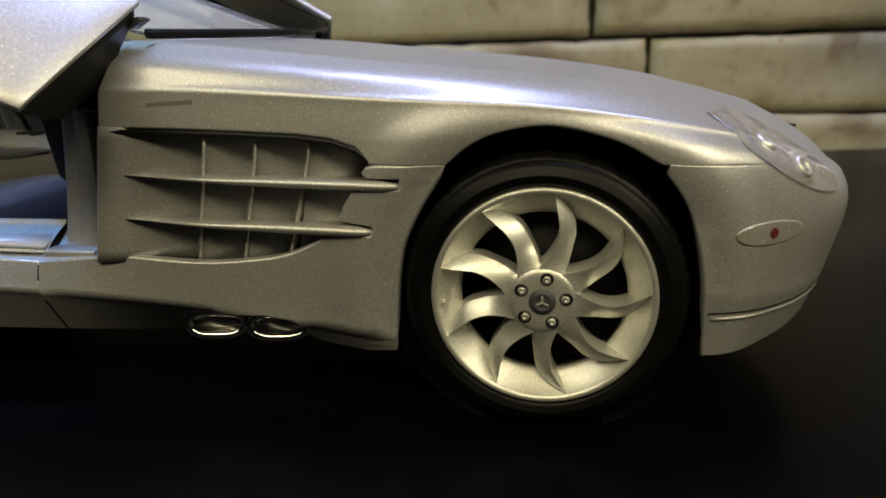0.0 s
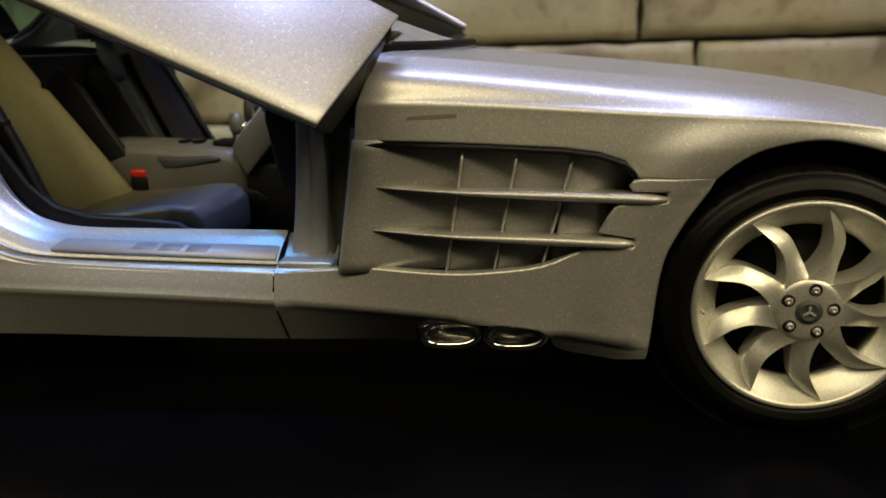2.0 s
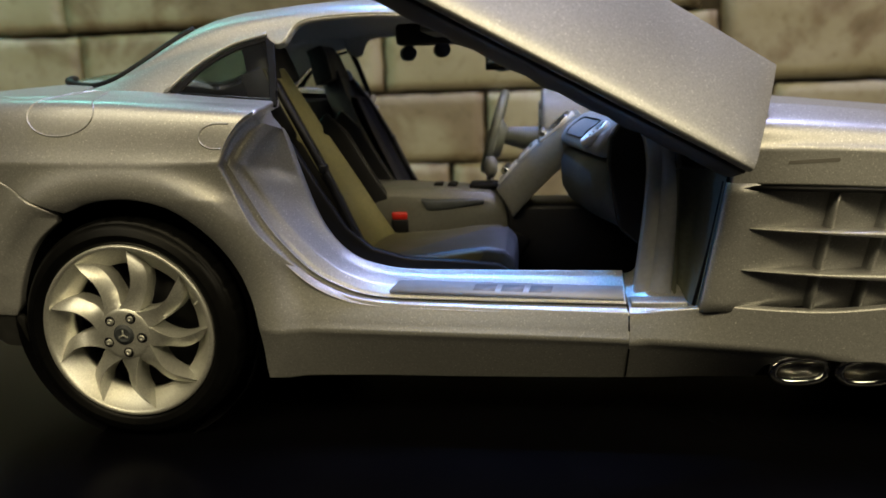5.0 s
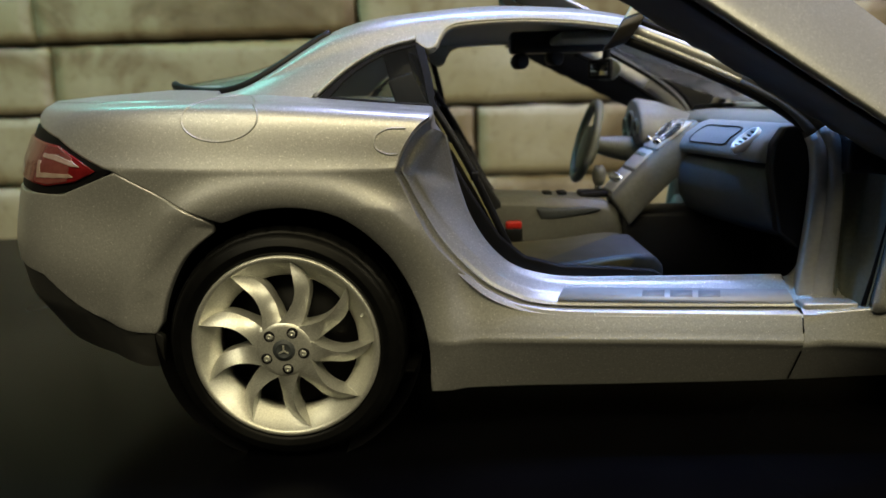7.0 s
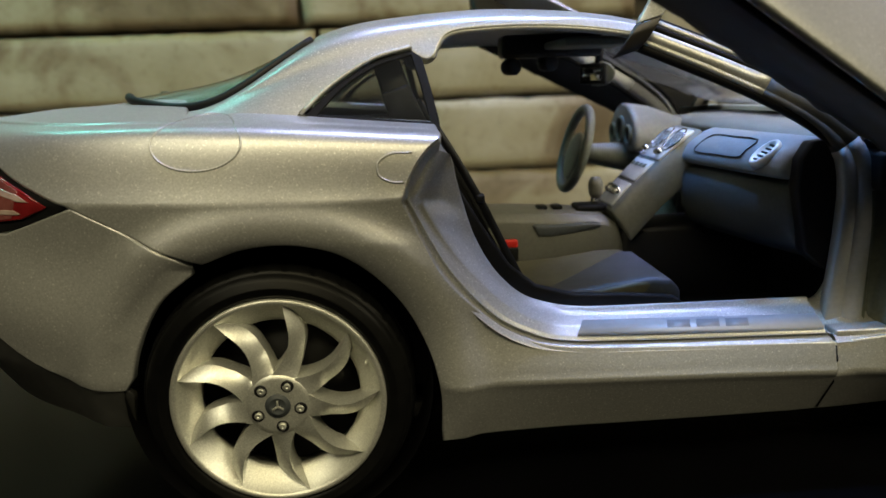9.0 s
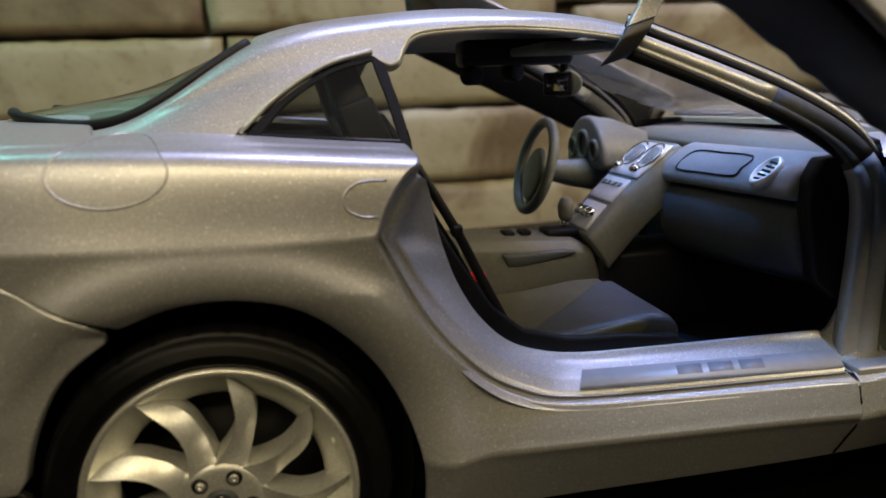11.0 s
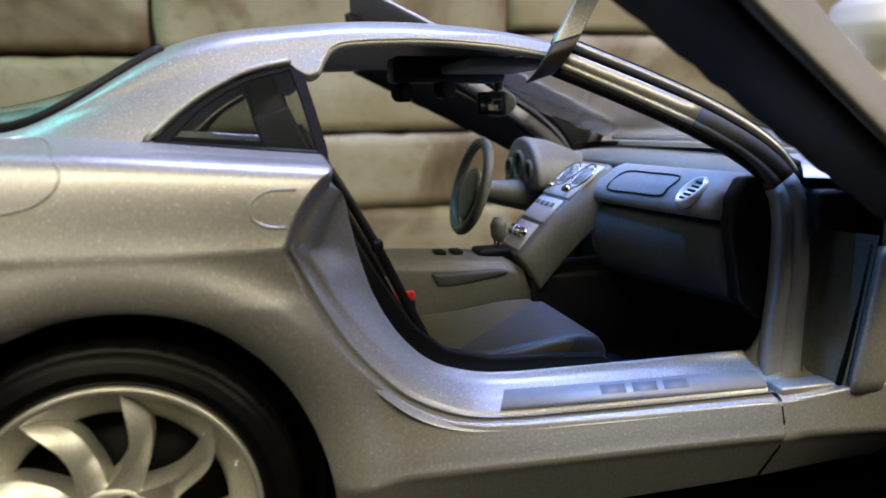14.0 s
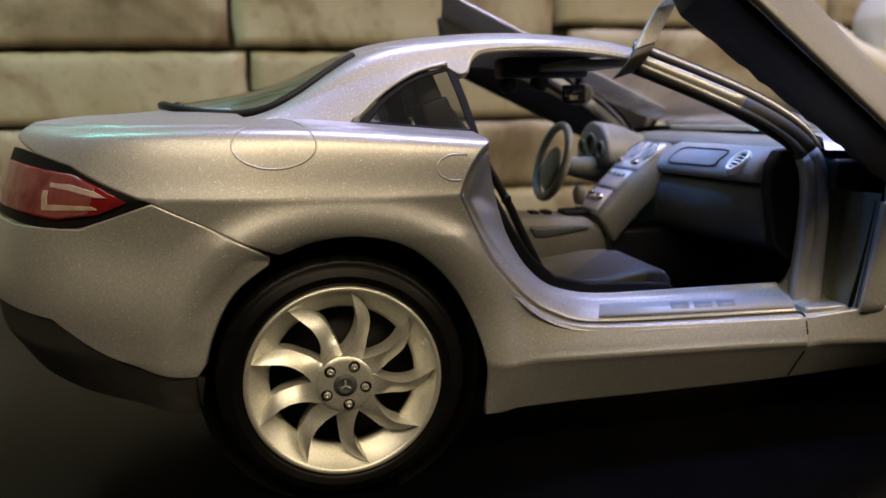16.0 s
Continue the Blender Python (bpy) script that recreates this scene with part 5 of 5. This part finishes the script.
for k in range(9):
    p = STACK0.lerp(STACK1, k / 8)
    bulge = 0.8 * math.sin(math.pi * k / 8)
    p = p + sn * bulge
    low = p.z - 5.5
    body_rings.append([(p.x + 3.4, -8.0, low), (p.x + 3.0, -8.0, p.z - 4.0), (p.x + 1.2, -7.6, p.z - 1.6), (p.x + 0.2, -6.6, p.z - 0.2), (p.x, -5.8, p.z), (p.x, 5.0, p.z), (p.x + 1.6, 6.2, p.z - 1.6), (p.x + 3.4, 6.4, low)])
part("stack_body", soft(loft(body_rings), 0.3), DASH, STACK, "grey centre stack housing")
CON = material("silver_painted_panel", (0.5, 0.5, 0.5), 0.3, 0.4, grain((0.50, 0.50, 0.50), (0.62, 0.62, 0.62), 900.0, 0.1, 0.00005, (0.24, 0.36)))


def on_stack(t, y, h):
    return STACK0.lerp(STACK1, t) + sn * (h + 0.8 * math.sin(math.pi * t)) + Vector((0, y + 1.0, 0))


def stack_block(t0, t1, y0, y1, h0, h1):
    v = [tuple(on_stack(t, y, h)) for t in (t0, t1) for y in (y0, y1) for h in (h0, h1)]
    return soft((v, block(0, 1, 0, 1, 0, 1)[1]), 0.25)


part("stack_panel", stack_block(0.04, 0.42, -6.4, 4.6, -0.2, 0.35), CON, STACK, "silver vent panel")
part("stack_radio", stack_block(0.45, 0.68, -5.6, 3.8, -0.2, 0.4), CON, STACK, "silver radio face")
part("stack_base", stack_block(0.71, 0.96, -5.0, 3.2, -0.2, 0.4), CON, STACK, "silver heater panel")
sm = Matrix((( sd.x, 0, sn.x), (sd.y, 1, sn.y), (sd.z, 0, sn.z))).to_4x4()
for y in (-4.6, 1.4):
    c = on_stack(0.19, y + 0.6, 0.35)
    m = Matrix.Translation(c) @ sm
    part("vent_plate", moved(lathe([(0.01, 0.12), (2.4, 0.12), (2.7, -0.2)], 28), m @ Matrix.Rotation(radians(90), 4, "X")), VENTM, STACK, "pale silver vent face")
    ring = [(2.75 * math.cos(q), 2.6 * math.sin(q), 0.15) for q in (math.tau * k / 28 for k in range(28))]
    part("stack_vent", moved(tube(ring, 0.18, 8, closed=True), m), CHROME, STACK, "chrome ringed air vent")
    for k in range(5):
        part("stack_vent_slot", moved(soft(block(-2.0, 2.0, -1.55 + 0.72 * k, -1.37 + 0.72 * k, 0.1, 0.24), 0.06), m), BLACK, STACK)
for t, y, r in ((0.36, -4.4, 0.8), (0.36, 2.6, 0.8), (0.83, -3.2, 1.0), (0.83, -0.9, 1.0), (0.83, 1.4, 1.0)):
    m = Matrix.Translation(on_stack(t, y, 0.35)) @ sm @ Matrix.Rotation(radians(90), 4, "X")
    part("stack_knob", moved(lathe([(0.01, 1.1), (r * 0.8, 1.1), (r, 0.8), (r, 0)], 20), m), CHROME, STACK)
for k in range(4):
    part("radio_button", stack_block(0.5, 0.54, -4.6 + 2.1 * k, -3.2 + 2.1 * k, 0.38, 0.55), GREY, STACK)

# instruments and steering wheel on the far side
hood = []
for x, s in ((-9.5, 1.0), (-8.8, 1.05), (-4.0, 0.95), (4.0, 0.6), (10.0, 0.35)):
    hood.append([(x - 0.8 * math.cos(q) * 0, 18 + 9.0 * s * math.cos(q), 44.2 + 8.4 * s * math.sin(q)) for q in np.linspace(math.pi, 0, 15)] + [(x, 18 + 9.0 * s * w, 43.0) for w in np.linspace(0.9, -0.9, 5)])
part("gauge_hood", soft(loft(hood), 0.5), DASH, CLUSTER, "pale instrument hood")
for y, r, z in ((12.6, 1.8, 46.6), (18.0, 2.6, 47.4), (23.4, 1.8, 46.6)):
    m = Matrix.Translation((-9.6, y, z)) @ Matrix.Rotation(radians(90), 4, "Z")
    part("gauge_ring", moved(lathe([(r - 0.3, 1.4), (r - 0.3, -0.3), (r, -0.5), (r + 0.35, -0.3), (r + 0.35, 1.0)], 28), m @ Matrix.Rotation(radians(180), 4, "Z")), GREY, CLUSTER)
    part("gauge_dial", moved(lathe([(0.01, 0.0), (r - 0.1, 0.0), (r, 0.5)], 24), m), BLACK, CLUSTER)
steer = new("steering_wheel")
steer.parent = car
tagged(steer, "grey three-spoke steering wheel")
wm = Matrix.Translation((-19.8, 17.0, 43.8)) @ Matrix.Rotation(radians(16), 4, "Y")
part("wheel_rim", moved(tube([(0, 8.6 * math.cos(q), 8.6 * math.sin(q)) for q in (math.tau * k / 48 for k in range(48))], 1.0, 12, closed=True, up=(1, 0, 0)), wm), GREY, steer)
part("wheel_boss", moved(soft(loft([[(x, 5.2 * w * math.cos(q), -1.6 + 5.4 * w * math.sin(q)) for q in (math.tau * k / 20 for k in range(20))] for x, w in ((-0.6, 0.7), (-0.4, 0.9), (0.3, 1.0), (2.6, 0.6))]), 0.2), wm), GREY, steer)
for a in (200, 340, 270):
    q = radians(a)
    part("wheel_spoke", moved(soft(loft([[(0.2, r * math.cos(q) - w * math.sin(q), r * math.sin(q) + w * math.cos(q)), (1.0, r * math.cos(q) - w * math.sin(q), r * math.sin(q) + w * math.cos(q)), (1.0, r * math.cos(q) + w * math.sin(q), r * math.sin(q) - w * math.cos(q)), (0.2, r * math.cos(q) + w * math.sin(q), r * math.sin(q) - w * math.cos(q))] for r, w in ((2.5, 1.6), (5.5, 1.1), (8.4, 1.3))]), 0.2), wm), GREY, steer)
part("steering_column", soft(tube([(-18.0, 17, 43.0), (-13.0, 17, 42.2), (-6.0, 17, 41.4)], lambda t: 1.8 + 1.6 * t, 16), 0.3), GREY, steer, "grey steering column shroud")

# rear-view mirror and sun visors under the roof
mm = Matrix.Translation((-18.4, 7.4, 59.2)) @ Matrix.Rotation(radians(-34), 4, "Z")
part("mirror_shell", moved(soft(loft([[(3.3 * w * math.cos(q) + 0.8, dy, 2.4 * w * math.sin(q)) for q in (math.tau * k / 20 for k in range(20))] for dy, w in ((0.0, 1.0), (0.8, 1.0), (1.6, 0.8), (2.0, 0.4))]), 0.2), mm), GREY, MIRROR)
part("mirror_frame", moved(soft(block(-2.6, 2.6, -1.1, 0.1, -2.0, 2.0), 0.3), mm), BLACK, MIRROR, "black rear-view mirror frame")
part("mirror_glass", moved(soft(block(-1.9, 1.9, -1.3, -1.0, -1.25, 1.25), 0.05), mm), CHROME, MIRROR, "small rear-view mirror glass")
part("mirror_stem", tube([(-17.6, 7.6, 60.6), (-17.0, 7.4, 65.0)], 0.8, 8), BLACK, MIRROR)
for y0, y1 in ((-20.5, -3.0), (3.0, 20.5)):
    part("sun_visor", soft(block(-30.5, -18.5, y0, y1, 63.6, 65.0), 0.5), GREY, car, "grey sun visor")
for x, y, z in ((-36.0, 0.0, 60.9), (-29.2, 0.0, 61.4)):
    part("roof_catch", moved(soft(lathe([(0.01, -1.6), (1.3, -1.6), (1.5, -1.3), (1.5, 1.3), (0.9, 1.6), (0.01, 1.6)], 18), 0.1), Matrix.Translation((x, y, z)) @ Matrix.Rotation(radians(20), 4, "Z")), BLACK, car, "black catch under the roof")
part("roof_console", soft(block(-38.0, -19.5, -3.0, 3.5, 62.4, 66.5), 0.8), BLACK, car)

# ---- white figurine near the wall ----
fig = join(moved(lathe([(0.01, -88), (10, -88), (22, -76), (31, -60), (33, -40), (31, -14), (25, 0), (0.01, 0)], 40), Matrix.Translation((299, 240, 0)) @ Matrix.Rotation(radians(-90), 4, "X")),
           moved(lathe([(0.01, -24), (11, -22), (19, -15.5), (24.5, -6), (25.5, 2), (22, 12.5), (14.5, 20), (7, 23.5), (0.01, 24)], 40), Matrix.Translation((280, 239, 101)) @ Matrix.Rotation(radians(90), 4, "X")),
           tube(spline([(221, 228, 99), (227, 228, 94), (236, 229, 86), (248, 231, 79), (266, 235, 70), (284, 238, 58)], 4), lambda t: 2.5 + 10.5 * t ** 0.9, 16))
figurine = part("statuette", fig, WHITE, None, "plain white glazed ceramic statuette on the black table")
melt = figurine.modifiers.new("melt", "REMESH")
melt.mode, melt.voxel_size, melt.use_smooth_shade = "VOXEL", 0.002, True
bpy.context.view_layer.update()
whole = bpy.data.meshes.new_from_object(figurine.evaluated_get(bpy.context.evaluated_depsgraph_get()))
figurine.modifiers.clear()
figurine.data = whole
tagged(figurine, category="statue")

# ---- brick wall ----
wall = part("wall_brick", block(-900, 900, 290, 330, -120, 900), MORTAR, None, "dark mortar bed of a pale brick wall", smooth=False)
tagged(wall, category="wall", kind="structure")


def brick(x0, x1, z0, z1, seed):
    rng = random.Random(seed)
    nx, nz = max(6, int((x1 - x0) / 7)), 7
    off = rng.uniform(-1.0, 1.0)

    def face(i, k):
        x, z = x0 + (x1 - x0) * i / nx, z0 + (z1 - z0) * k / nz
        rim = i in (0, nx) or k in (0, nz)
        n = noise.noise(Vector((x * 0.03 + seed, z * 0.05, 0))) + 0.5 * noise.noise(Vector((x * 0.1 + seed, z * 0.15, 3)))
        jig = 1.2 if rim else 0.0
        return (x + jig * noise.noise(Vector((x * 0.1, z * 0.1, seed))), 281.5 + off - 1.0 * n + (0.9 if rim else 0), z + jig * noise.noise(Vector((x * 0.08, z * 0.1, seed + 9.0))))
    verts = [face(i, k) for i in range(nx + 1) for k in range(nz + 1)]
    faces = [[i * (nz + 1) + k, (i + 1) * (nz + 1) + k, (i + 1) * (nz + 1) + k + 1, i * (nz + 1) + k + 1] for i in range(nx) for k in range(nz)]
    loop = [(i, 0) for i in range(nx)] + [(nx, k) for k in range(nz)] + [(i, nz) for i in range(nx, 0, -1)] + [(0, k) for k in range(nz, 0, -1)]
    n = len(verts)
    verts += [(verts[i * (nz + 1) + k][0], 296, verts[i * (nz + 1) + k][2]) for i, k in loop]
    m = len(loop)
    for q in range(m):
        (i, k), (i2, k2) = loop[q], loop[(q + 1) % m]
        faces.append([i * (nz + 1) + k, n + q, n + (q + 1) % m, i2 * (nz + 1) + k2])
    return verts, faces


rows = [(-76, -38, -20, 187), (-36, 7, -60, 187), (8.5, 47.5, -39, 158), (50, 87.5, -97, 186.5), (90.5, 130, -105, 185), (132, 172, 20, 187), (174, 214, -60, 187), (216, 256, 40, 187), (258, 298, -30, 187)]
for j, (z0, z1, x, wide) in enumerate(rows):
    for k in range(-4, 5):
        a, b = x + wide * k + 1.6, x + wide * (k + 1) - 1.6
        rise = 13 if j == 3 and k >= 1 else 0
        drop = 13 if j == 4 and k >= 1 else 0
        part("brick", brick(a, b, z0 + drop, z1 + rise, 10 * j + k + 40), BRICK, wall)

# ---- the rest of the room ----
slab("floor", -3000, 3000, -3000, 330, -780, -750, PLASTER, "dark floor of the room", "floor")
slab("ceiling", -3000, 3000, -3000, 330, 1800, 1830, PLASTER, "plain ceiling of the room", "ceiling")
slab("wall_south", -3000, 3000, -3040, -3000, -750, 1800, PLASTER, "plain wall of the room", "wall")
slab("wall_west", -3040, -3000, -3000, 330, -750, 1800, PLASTER, "plain wall of the room", "wall")
slab("wall_east", 3000, 3040, -3000, 330, -750, 1800, PLASTER, "plain wall of the room", "wall")
slab("wall_north", -3000, 3000, 331, 371, -750, 1800, PLASTER, "plain wall of the room behind the bricks", "wall")

# clear panes let the light through
for ob in bpy.data.objects:
    if ob.type == "MESH" and ob.data.materials and ob.data.materials[0] in (GLASS, SCREEN, PANE, TINT):
        ob.visible_shadow = False
